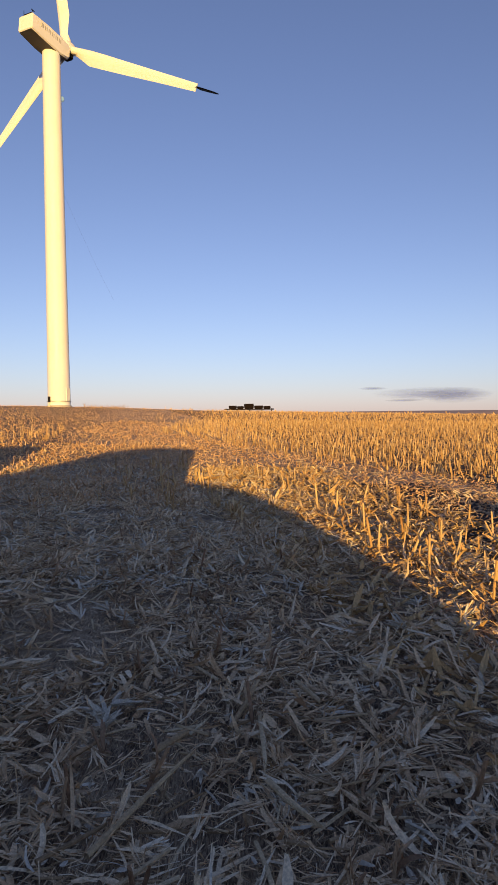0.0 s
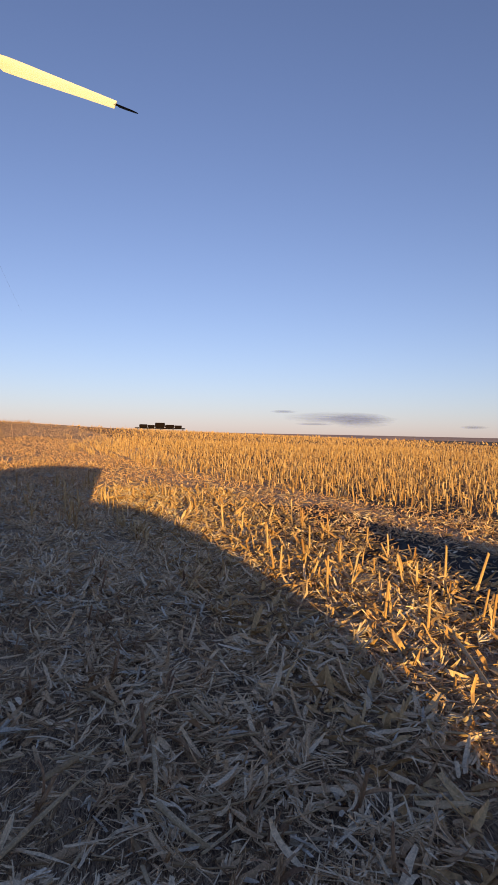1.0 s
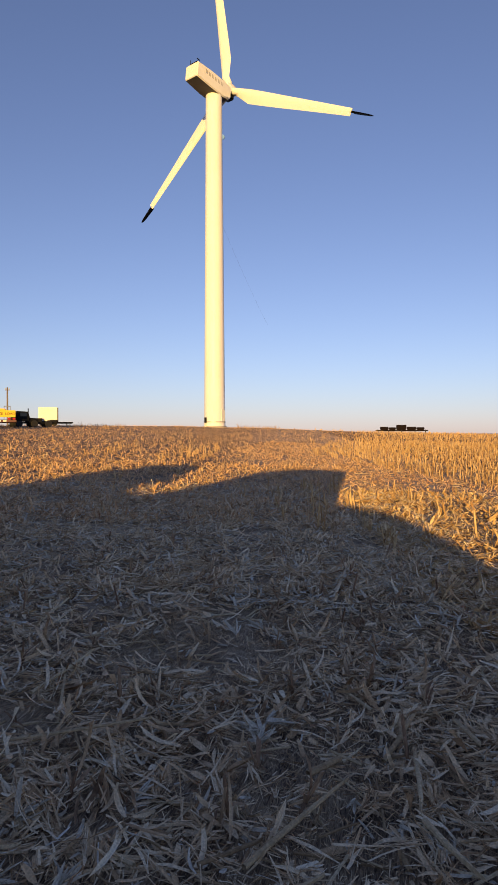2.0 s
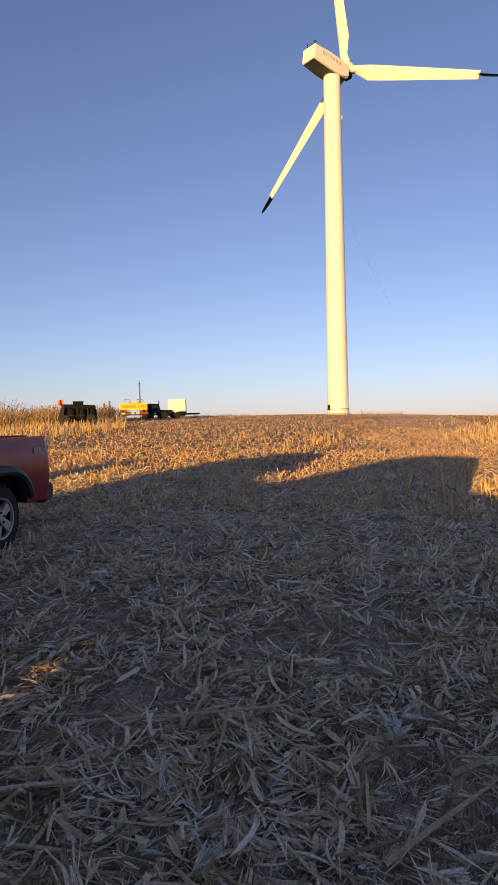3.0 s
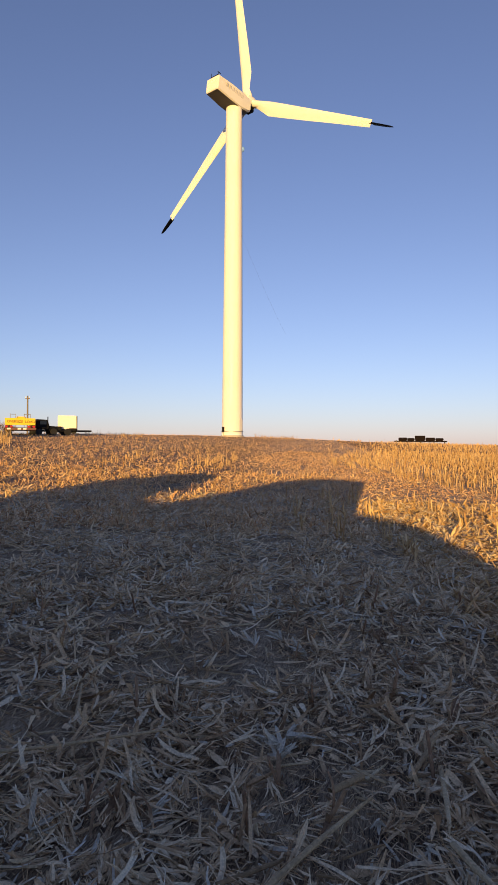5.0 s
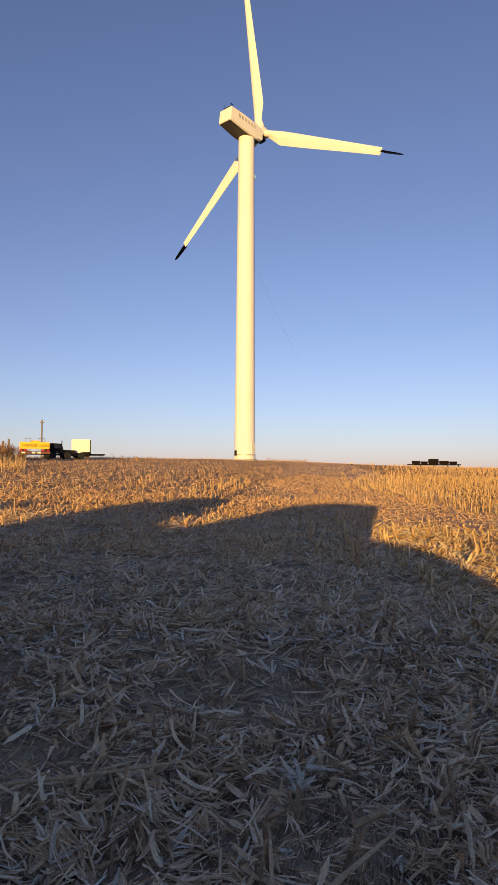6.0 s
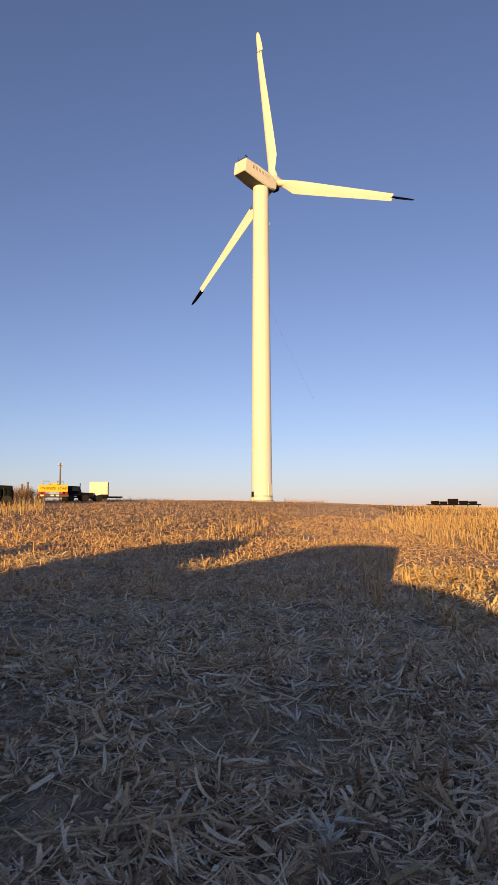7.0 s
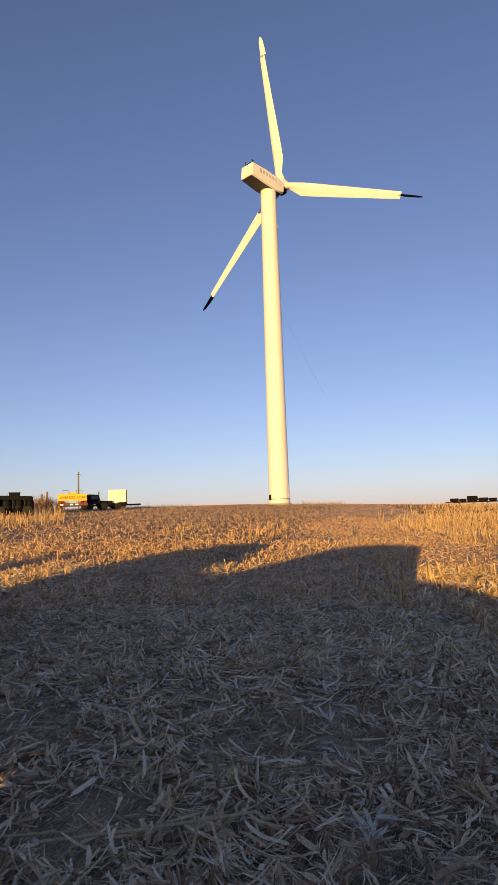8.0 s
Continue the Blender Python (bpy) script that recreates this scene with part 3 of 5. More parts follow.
    part("grille", boxed(4.80, 4.84, -0.6, 0.6, 0.82, 1.08, bevel=0.01), PLASTIC, t)
    for ax in (0.0, 3.66):
        for s in (1, -1):
            wheel(t, pose(ax, s * 0.86, 0.41, 0, 20, 0 if s > 0 else 180))
    return t


truck = pickup()
BED = truck.matrix_world


def propane_cylinder():
    t = thing("propane_cylinder", BED @ Matrix.Translation((0.06, 0.45, 0.862)), "scuffed white propane cylinder standing in the pickup bed", "gas cylinder")
    part("shell", lathe([(0.17, 0), (0.19, 0.03), (0.215, 0.1), (0.215, 0.98), (0.20, 1.06), (0.155, 1.13), (0.08, 1.165), (0, 1.17)], 32), CYL, t, "", True, 60)
    part("weld_band", lathe([(0.215, 0.88), (0.22, 0.885), (0.22, 0.90), (0.215, 0.905)], 32, caps=False), STEEL, t)
    part("collar", lathe([(0.12, 1.13), (0.12, 1.30), (0.11, 1.30), (0.11, 1.13)], 24, caps=False), CYL, t, "", True, 40)
    v = part("valve", tube(tubed((0, 0, 1.14), (0, 0, 1.33), 0.03), (0, 0, 1.31), (-0.14, 0.07, 1.34), 0.035), DARK, t, "black valve and regulator")
    part("knob", lathe([(0.045, 1.32), (0.055, 1.34), (0.05, 1.375), (0, 1.38)], 14), DARK, v)
    part("regulator", lathe([(0.02, -0.05), (0.06, -0.02), (0.06, 0.02), (0.02, 0.05)], 16, "Y"), DARK, v, m=Matrix.Translation((-0.14, 0.09, 1.335)))
    part("stencil_bar", boxed(-0.03, 0.03, -0.004, 0.004, 0.45, 0.62), GREY, t, m=pose(0.02, 0.215, 0, 0, 0, 0))
    pts = []
    for k in range(21):
        a = k / 20
        b = radians(95 - 235 * a)
        pts.append((-0.15 - 0.185 * math.cos(b), 0.14 + 0.10 * a, 1.15 + 0.17 * math.sin(b)))
    cable("gas_hose", pts, 0.011, PLASTIC, t)
    return t


propane_cylinder()


def bed_clutter():
    t = thing("coiled_hose", BED @ Matrix.Translation((0.36, 0.74, 0.862)), "black rubber hose coiled upright against the bed side", "hose")
    for k in range(3):
        big = 0.29 - 0.012 * k
        cable("coil", [(big * 1.15 * math.cos(a * 0.2618), 0.035 * k - 0.03, 0.31 + big * math.sin(a * 0.2618)) for a in range(25)], 0.018, BLACK, t)
    u = thing("tool_box", BED @ Matrix.Translation((-0.62, 0.45, 0.86)), "low black tool box lying in the pickup bed", "tool box")
    part("case", boxed(-0.42, 0.40, -0.3, 0.3, 0, 0.46, bevel=0.02), PLASTIC, u)
    part("lid", boxed(-0.43, 0.41, -0.31, 0.31, 0.465, 0.56, bevel=0.03), PLASTIC, u)


bed_clutter()


# ---------------------------------------------------------------- far machines
def at_bearing(az, r):
    a = radians(az)
    x, y = -0.04 + r * math.sin(a), -0.14 + r * math.cos(a)
    return x, y, gz(x, y)


def facing(az, r, turn=0, lift=0.0):
    """A pose at that bearing whose x axis runs to the right as seen from the path, and y away."""
    x, y, z = at_bearing(az, r)
    return pose(x, y, z + lift, 0, 0, -az + turn)


def folded_planter():
    t = thing("folded_planter", facing(0.0, 128, 0, 0.22), "dark brown row planter with hopper boxes, parked far off", "farm machine")
    part("toolbar", boxed(-5.1, 5.1, -0.4, 0.4, 0.08, 0.32, bevel=0.05), BROWN, t)
    for x0, x1, h in ((-4.2, -2.55, 0.86), (-2.5, -1.1, 0.76), (-1.05, 0.95, 1.24), (1.0, 2.85, 0.86), (2.9, 4.4, 0.76)):
        hop = part("hopper", extruded([(x0 + 0.15, 0.3), (x1 - 0.15, 0.3), (x1, 0.5), (x1, h), (x0, h), (x0, 0.5)], -0.9, 0.9, bevel=0.05), BROWN, t)
        part("lid", boxed(x0 + 0.05, x1 - 0.05, -0.85, 0.85, h + 0.004, h + 0.09, bevel=0.02), BROWN, hop)
    for x in (-4.6, -2.5, 0, 2.6, 4.6):
        part("wheel", lathe([(0.1, -0.12), (0.36, -0.12), (0.4, -0.06), (0.4, 0.06), (0.36, 0.12), (0.1, 0.12)], 24, "Y"), BLACK, t, m=pose(x, -0.75, 0.08, 0, 0, 90) @ Matrix.Scale(0.75, 4))


folded_planter()


def barrel_trailer():
    t = thing("roller_trailer", facing(-40.5, 48), "black trailer carrying three big drums, with an orange flag", "trailer")
    part("deck", boxed(-1.2, 1.3, -0.7, 1.0, 0.1, 0.34, bevel=0.03), DARK, t)
    part("top_beam", extruded([(-1.12, 1.18), (1.28, 1.12), (1.25, 1.40), (-1.0, 1.48)], -0.95, 0.9, bevel=0.04), DARK, t)
    part("back_plate", boxed(-1.1, 1.25, 0.0, 0.08, 0.3, 1.2, bevel=0.01), DARK, t)
    box_top = part("engine_box", boxed(-0.35, 0.4, -0.5, 0.4, 1.42, 1.68, bevel=0.05), DARK, t)
    part("box_lid", boxed(-0.38, 0.43, -0.53, 0.43, 1.66, 1.71, bevel=0.02), DULL, box_top)
    part("side_plate", extruded([(-1.52, 0.1), (-1.06, 0.1), (-0.9, 1.44), (-1.08, 1.5)], -0.98, 0.9, bevel=0.02), DULL, t, "worn grey slanting side plate")
    for x in (-0.5, 0.28, 1.0):
        d = part("drum", lathe([(0, -0.5), (0.26, -0.48), (0.33, -0.4), (0.35, 0), (0.33, 0.4), (0, 0.5)], 24), DARK, t, "", True, 40, m=Matrix.Translation((x, -0.5, 0.72)))
        part("strap", lathe([(0.352, -0.1), (0.365, -0.1), (0.365, -0.04), (0.352, -0.04)], 24, caps=False), DULL, d)
    for x in (-0.1, 0.66):
        part("hook_arm", tube(tubed((x, -0.95, 1.2), (x + 0.05, -1.0, 0.95), 0.05), (x + 0.05, -1.0, 0.95), (x, -0.9, 0.5), 0.045), DULL, t)
    for x in (-0.9, 0.9):
        part("wheel", lathe([(0.1, -0.12), (0.34, -0.12), (0.37, 0), (0.34, 0.12), (0.1, 0.12)], 24, "Y"), BLACK, t, m=Matrix.Translation((x, -0.85, 0.36)))
    mast = part("flag_staff", tubed((-1.15, -0.3, 1.35), (-1.25, -0.3, 1.85), 0.025), DARK, t)
    bm = bmesh.new()
    bmesh.ops.create_grid(bm, x_segments=8, y_segments=6, size=0.22)
    for v in bm.verts:
        v.co = Vector((v.co.x * (1.0 - 0.25 * abs(v.co.y) / 0.22) - 1.22, -0.3 + 0.05 * math.sin(v.co.x * 18), 1.62 + v.co.y * 0.9 + 0.3 * v.co.x))
    bmesh.ops.solidify(bm, geom=list(bm.faces), thickness=0.01)
    part("flag", bm, ORANGE, mast, "bright orange warning flag", True)


barrel_trailer()


def text_mesh(name, words, size, mat, parent, m):
    cu = bpy.data.curves.new(name, "FONT")
    cu.body, cu.size, cu.align_x, cu.align_y, cu.extrude = words, size, "CENTER", "CENTER", 0.006
    tmp = bpy.data.objects.new(name, cu)
    scene.collection.objects.link(tmp)
    me = bpy.data.meshes.new_from_object(tmp.evaluated_get(bpy.context.evaluated_depsgraph_get()))
    bpy.data.objects.remove(tmp)
    me.materials.append(mat)
    ob = new(name, me)
    ob.parent, ob.matrix_basis = parent, m
    return ob


def escort_truck():
    t = thing("flatbed_truck", facing(-35.6, 58), "dark flatbed truck with a yellow OVERSIZE LOAD banner", "truck")
    part("frame", boxed(-1.35, 1.35, -0.1, 6.0, 0.45, 0.65, bevel=0.03), DARK, t)
    sign = part("banner", boxed(-1.28, 1.22, -0.22, -0.16, 0.86, 1.46, bevel=0.01), YELLOW, t, "yellow banner lettered OVERSIZE LOAD")
    text_mesh("word", "OVERSIZE", 0.30, BLACK, sign, pose(-0.46, -0.232, 1.15, 90, 0, 0))
    text_mesh("word", "LOAD", 0.30, BLACK, sign, pose(0.78, -0.232, 1.15, 90, 0, 0))
    part("bumper", boxed(-1.3, 1.3, -0.25, -0.05, 0.42, 0.62, bevel=0.02), worn("striped_bumper", (0.16, 0.07, 0.06), 0.5, 0.7, 0, 3, 20), t, "faded red bumper bar")
    for x in (-1.15, -0.75, 0.7, 1.1):
        part("tail_lamp", boxed(x - 0.12, x + 0.12, -0.28, -0.2, 0.64, 0.8, bevel=0.02), LAMP_RED, t, "red tail lamp")
    for x in (-0.95, -0.1, 0.35):
        part("marker_plate", boxed(x - 0.14, x + 0.14, -0.29, -0.255, 0.46, 0.6, bevel=0.01), WHITE, t, "pale marker plate")
    load = part("yellow_load", boxed(-0.35, 0.45, 0.2, 2.0, 1.2, 1.62, bevel=0.05), YELLOW, t, "yellow crate behind the banner")
    for x in (-0.85, -0.4, 0.3, 0.8):
        part("stake", tubed((x, 0.0, 0.6), (x, 0.0, 1.85), 0.025), STEEL, t)
    part("top_rail", tubed((-0.85, 0.0, 1.80), (-0.4, 0.0, 1.80), 0.025), STEEL, t)
    part("top_rail", tubed((0.3, 0.0, 1.80), (0.8, 0.0, 1.80), 0.025), STEEL, t)
    for s in (-1, 1):
        for yy in (0.8, 2.0):
            part("wheel", lathe([(0.1, -0.25), (0.48, -0.25), (0.52, 0), (0.48, 0.25), (0.1, 0.25)], 24, "Y"), BLACK, t, m=pose(s * 1.0, yy, 0.5, 0, 0, 90))


escort_truck()


def dark_tractor_unit():
    t = thing("truck_tractor", facing(-33.9, 60, 20) @ Matrix.Scale(0.72, 4), "dark road tractor with an exhaust stack, parked in the field", "truck")
    part("cab", extruded([(-0.9, 0.7), (0.6, 0.7), (0.75, 1.25), (0.5, 1.95), (-0.8, 2.0), (-0.95, 1.6)], -0.9, 0.9, bevel=0.06), DARK, t)
    part("window", boxed(-0.5, 0.35, -0.925, -0.905, 1.35, 1.8, bevel=0.005), GLASS, t)
    part("hood", extruded([(0.65, 0.5), (1.9, 0.5), (1.9, 0.95), (1.6, 1.15), (0.65, 1.2)], -0.7, 0.7, bevel=0.08), DARK, t)
    part("exhaust_stack", tubed((0.55, -0.8, 0.8), (0.55, -0.8, 2.35), 0.06), DARK, t)
    part("frame", boxed(-1.0, 4.0, -0.45, 0.45, 0.45, 0.65, bevel=0.03), DARK, t)
    for x in (-0.6, 1.35, 3.2):
        for s in (-1, 1):
            part("wheel", lathe([(0.1, -0.15), (0.42, -0.15), (0.46, 0), (0.42, 0.15), (0.1, 0.15)], 24, "Y"), BLACK, t, m=Matrix.Translation((x, s * 0.75, 0.44)))


dark_tractor_unit()


def white_box():
    t = thing("box_trailer", facing(-31.75, 70), "plain white box trailer with a dark end, standing on the rise", "trailer")
    part("box", boxed(-0.95, 1.0, 0, 3.2, 0.45, 2.0, bevel=0.04), WHITE, t)
    part("end_frame", boxed(1.004, 1.09, -0.02, 3.2, 0.4, 1.95, bevel=0.01), DARK, t)
    part("battery_box", boxed(0.2, 1.0, -0.35, -0.01, 0.3, 0.62, bevel=0.03), DARK, t)
    part("tool_locker", boxed(-1.25, -0.55, -0.45, -0.01, 0.15, 0.8, bevel=0.04), DARK, t)
    part("deck", boxed(-1.6, 2.6, -0.2, 3.3, 0.28, 0.42, bevel=0.03), DARK, t)
    for x in (-0.6, 0.7):
        part("wheel", lathe([(0.08, -0.12), (0.27, -0.12), (0.3, 0), (0.27, 0.12), (0.08, 0.12)], 20, "Y"), BLACK, t, m=Matrix.Translation((x, 0.4, 0.28)))


white_box()


def utility_pole():
    t = thing("utility_pole", facing(-35.05, 108, 0, 0.0), "weathered wooden utility pole standing behind the trucks", "pole")
    part("shaft", tubed((0, 0, -0.5), (0, 0, 7.6), 0.15, 0.11, 12), WOOD, t, "", True)
    part("crossarm", boxed(-0.35, 0.35, -0.16, -0.06, 7.1, 7.22), WOOD, t)
    for x in (-0.3, 0.3):
        part("insulator", lathe([(0.03, 7.22), (0.09, 7.26), (0.05, 7.36), (0.08, 7.4), (0, 7.5)], 12), WHITE, t, m=Matrix.Translation((x, -0.11, 0)))


utility_pole()
for az in (-38.2, -37.75):
    x, y, z = at_bearing(az, 62)
    post = new("fence_post", mesh_of("fence_post", tubed((0, 0, -0.2), (0, 0, 1.55 + 0.2 * (az > -38)), 0.1, 0.09, 8), WOOD))
    post.location = (x, y, z)
    tagged(post, "dark weathered fence post in the dry brush", "post", "fence posts")


# ---------------------------------------------------------------- unseen machines added behind the path, shaped to throw the long shadows
def tractor():
    y0 = -4.0
    # unseen shadow caster; the tractor outline follows the shadow's edge
    t = thing("tractor_shadow_caster", Matrix.Translation((0.24, y0, 0)), "unseen green farm tractor, its hood and cab shaped to throw the main shadow", "tractor")
    part("hood", extruded([(1.88, 0.18), (1.9, 0.84), (1.76, 0.95), (1.56, 1.06), (1.34, 1.2), (1.04, 1.35), (0.70, 1.49), (0.2, 1.6), (-0.45, 1.67), (-0.9, 1.67), (-0.9, 0.18)], -0.5, 0.5, bevel=0.03), GREEN, t)
    cab = part("cab", extruded([(-0.55, 0.9), (-0.55, 2.6), (-2.0, 2.68), (-3.3, 2.48), (-3.9, 2.1), (-4.2, 1.85), (-4.75, 1.75), (-4.75, 0.9)], -0.8, 0.8, bevel=0.05), GREEN, t)
    part("door_window", boxed(-2.4, -1.0, 0.81, 0.83, 1.5, 2.5), GLASS, cab)
    part("rear_window", boxed(-3.3, -2.6, 0.81, 0.83, 1.6, 2.3), GLASS, cab)
    # plates block the sun except a slot for one small sun patch
    for x0, x1, z0, z1 in ((-4.75, -2.86, 0.12, 0.95), (-2.64, -0.5, 0.12, 0.95), (-2.86, -2.64, 0.12, 0.715), (-2.86, -2.64, 0.765, 0.95)):
        deep = 0.45 if x1 - x0 > 0.5 else 0.03
        part("belly_plate", boxed(x0, x1, -deep, deep, z0, z1), DARK, t)
    for x, r in ((0.9, 0.55), (-3.9, 0.85)):
        for s in (-1, 1):
            part("wheel", lathe([(r * 0.5, -0.2), (r * 0.93, -0.22), (r, -0.1), (r, 0.1), (r * 0.93, 0.22), (r * 0.5, 0.2), (0.05, 0.1)], 32, "Y"), BLACK, t, m=Matrix.Translation((x, s * 0.85, r)))


tractor()


def wagon():
    # added out of view; body height sets how far the shadow reaches
    t = thing("wagon_shadow_caster", Matrix.Translation((0.24, -4.0, 0)), "unseen dark wagon-shaped shadow caster added beside the tractor", "wagon")
    part("body", extruded([(-4.6, 0.12), (-7.8, 0.12), (-8.0, 1.4), (-7.4, 1.95), (-4.6, 2.0)], -0.9 - 2.2, 0.9 - 2.2, bevel=0.03), DARK, t)
    part("drawbar", tubed((-4.8, -2.2, 0.5), (-3.6, -2.2, 0.4), 0.06), DARK, t)
    for x in (-5.5, -7.4):
        for s in (-1, 1):
            part("wheel", lathe([(0.2, -0.13), (0.42, -0.14), (0.46, 0), (0.42, 0.14), (0.05, 0.1)], 28, "Y"), BLACK, t, m=Matrix.Translation((x, s * 1.05 - 2.2, 0.46)))


wagon()


def tank_caster():
    # unseen upright cylinder, added to cast the narrow band on the rise
    t = thing("tank_shadow_caster", Matrix.Translation((-9.75, -4.0, gz(-9.75, -4.0))), "unseen tall tank-shaped shadow caster added beside the wagon", "tank")
    part("shell", lathe([(0.42, 0), (0.45, 0.05), (0.45, 2.1), (0.38, 2.25), (0.15, 2.32), (0, 2.33)], 28), PLASTIC, t, "", True, 50)
    part("lid", lathe([(0.14, 2.32), (0.14, 2.38), (0, 2.39)], 16), DARK, t)


tank_caster()


def trailer_caster():
    # added out of view; its sloping outline shapes the right-hand shadow
    t = thing("trailer_caster", Matrix.Translation((0, -3.5, gz(5.4, -3.5))), "unseen shadow caster in the form of a small covered trailer", "trailer")
    part("tarpaulin", extruded([(4.2, 0.2), (4.19, 0.95), (4.34, 1.16), (4.68, 1.30), (5.0, 1.26), (5.5, 1.14), (6.1, 1.02), (6.7, 0.9), (6.8, 0.2)], -0.7, 0.7, bevel=0.05), PLASTIC, t, "dark tarpaulin-like hump, its outline cut to the shadow's shape", True, 40)
    part("bed", boxed(4.16, 6.85, -0.74, 0.74, 0.1, 0.22, bevel=0.02), DARK, t)
    part("drawbar", tubed((6.8, 0, 0.3), (8.0, 0, 0.35), 0.05), STEEL, t)
    for s in (-1, 1):
        part("wheel", lathe([(0.1, -0.1), (0.28, -0.1), (0.31, 0), (0.28, 0.1), (0.05, 0.1)], 24, "Y"), BLACK, t, m=Matrix.Translation((5.4, s * 0.86, 0.31)))


trailer_caster()


# ---------------------------------------------------------------- maize stubble and residue
rng = np.random.default_rng(7)
ROW_AZ = radians(-11.5)
ROW = np.array([math.sin(ROW_AZ), math.cos(ROW_AZ)])      # along the rows
ACROSS = np.array([math.cos(ROW_AZ), -math.sin(ROW_AZ)])  # across them


def spread(n, r0, r1, power=1.0, az0=-56.0, az1=38.0):
    """Places strewn over a sector of the field, thinning out with the distance."""
    u = rng.random(n)
    r = (r0 ** (2 - power) + u * (r1 ** (2 - power) - r0 ** (2 - power))) ** (1 / (2 - power)) if power != 2 else r0 * (r1 / r0) ** u
    a = np.radians(az0 + (az1 - az0) * rng.random(n))
    return r * np.sin(a), r * np.cos(a)


def frames(yaw, pitch, roll):
    """Unit axes of pieces: along, across, up."""
    cy, sy, cp, sp = np.cos(yaw), np.sin(yaw), np.cos(pitch), np.sin(pitch)
    along = np.stack([cy * cp, sy * cp, sp], 1)
    side = np.stack([-sy, cy, np.zeros_like(cy)], 1)
    up = np.cross(along, side)
    c, s = np.cos(roll)[:, None], np.sin(roll)[:, None]
    return along, side * c + up * s, up * c - side * s


def ribbon_data(x, y, z, length, width, yaw, pitch, roll, curl, cup, seg=4):
    """Curled, cupped, tapering leaf strips; three points across each."""
    n = len(x)
    along, side, up = frames(yaw, pitch, roll)
    base = np.stack([x, y, z], 1)
    t = np.linspace(0, 1, seg + 1)
    shape = np.interp(t, [0, 0.25, 0.75, 1], [0.75, 1.0, 0.92, 0.45])
    rows = []
    bend = rng.normal(0, 0.14, n)
    for k in range(seg + 1):
        ang = curl * t[k]
        fwd = np.where(np.abs(curl) > 1e-3, np.sin(ang) / np.where(np.abs(curl) > 1e-3, curl, 1), t[k])
        lift = np.where(np.abs(curl) > 1e-3, (1 - np.cos(ang)) / np.where(np.abs(curl) > 1e-3, curl, 1), 0)
        mid = base + along * (length * fwd)[:, None] + up * (length * lift)[:, None] + side * (bend * length * t[k] ** 2)[:, None]
        torn = (1.0 - 0.75 * rng.random((2, n)) ** 2 if k in (0, seg) else 1.0 - 0.35 * rng.random((2, n))) * width * shape[k] / 2
        slip = rng.normal(0, 0.05, (2, n)) * length * (k in (0, seg))
        ha, hb = torn[0][:, None], torn[1][:, None]
        rows.append(np.stack([mid - side * ha + up * ha * cup[:, None] + along * slip[0][:, None], mid, mid + side * hb + up * hb * cup[:, None] + along * slip[1][:, None]], 1))
    v = np.stack(rows, 1).reshape(n, -1, 3)
    quads = []
    for k in range(seg):
        a = 3 * k
        quads += [(a, a + 1, a + 4, a + 3), (a + 1, a + 2, a + 5, a + 4)]
    return v, np.array(quads)


def stick_data(x, y, z, length, radius, yaw, pitch, sides=6, ragged=0.5, taper=0.85):
    """Straight pieces of stalk with a knot in the middle and a slanting broken end."""
    n = len(x)
    along, side, up = frames(yaw, pitch, np.zeros(n))
    base = np.stack([x, y, z], 1)
    rings = []
    slant = rng.normal(0, ragged, n)
    lean = rng.normal(0, 0.035, (n, 2))
    for f, s in ((0.0, 1.0), (0.47, 0.92), (0.5, 1.14), (0.53, 0.92), (1.0, taper)):
        pts = []
        for i in range(sides):
            a = 2 * math.pi * i / sides
            d = side * math.cos(a) + up * math.sin(a) * 0.9
            extra = slant * math.cos(a) * radius * 2 * (f == 1.0)
            off = side * (lean[:, :1] * length[:, None] * f * f) + up * (lean[:, 1:] * length[:, None] * f * f)
            pts.append(base + along * (length * f + extra)[:, None] + off + d * (radius * s)[:, None])
        rings.append(np.stack(pts, 1))
    v = np.stack(rings, 1).reshape(n, -1, 3)
    faces = []
    for k in range(4):
        a = k * sides
        for i in range(sides):
            j = (i + 1) % sides
            faces.append((a + i, a + j, a + sides + j, a + sides + i))
    faces.append(tuple(range(4 * sides, 5 * sides)))
    return v, faces


def joined(name, batches, mat, label, category, kind="stuff"):
    """One mesh from many pieces."""
    verts, faces, off = [], [], 0
    for v, f in batches:
        n, per = v.shape[0], v.shape[1]
        verts.append(v.reshape(-1, 3))
        if isinstance(f, np.ndarray):
            faces += (f[None] + (off + per * np.arange(n))[:, None, None]).reshape(-1, f.shape[1]).tolist()
        else:
            for i in range(n):
                o = off + per * i
                faces += [tuple(o + k for k in q) for q in f]
        off += n * per
    me = bpy.data.meshes.new(name)
    me.from_pydata(np.concatenate(verts), [], faces)
    me.materials.append(mat)
    return tagged(new(name, me), label, category, kind=kind)


def lie(x, y):
    """The way the pieces lie: combed into small mats, with strays."""
    mat = np.array([noise.noise((float(a) * 1.7, float(b) * 1.7, 5.0)) for a, b in zip(x, y)]) * 5.5 if len(x) < 90000 else 0
    return mat + rng.normal(0, 0.75, len(x)) + (rng.random(len(x)) < 0.5) * math.pi


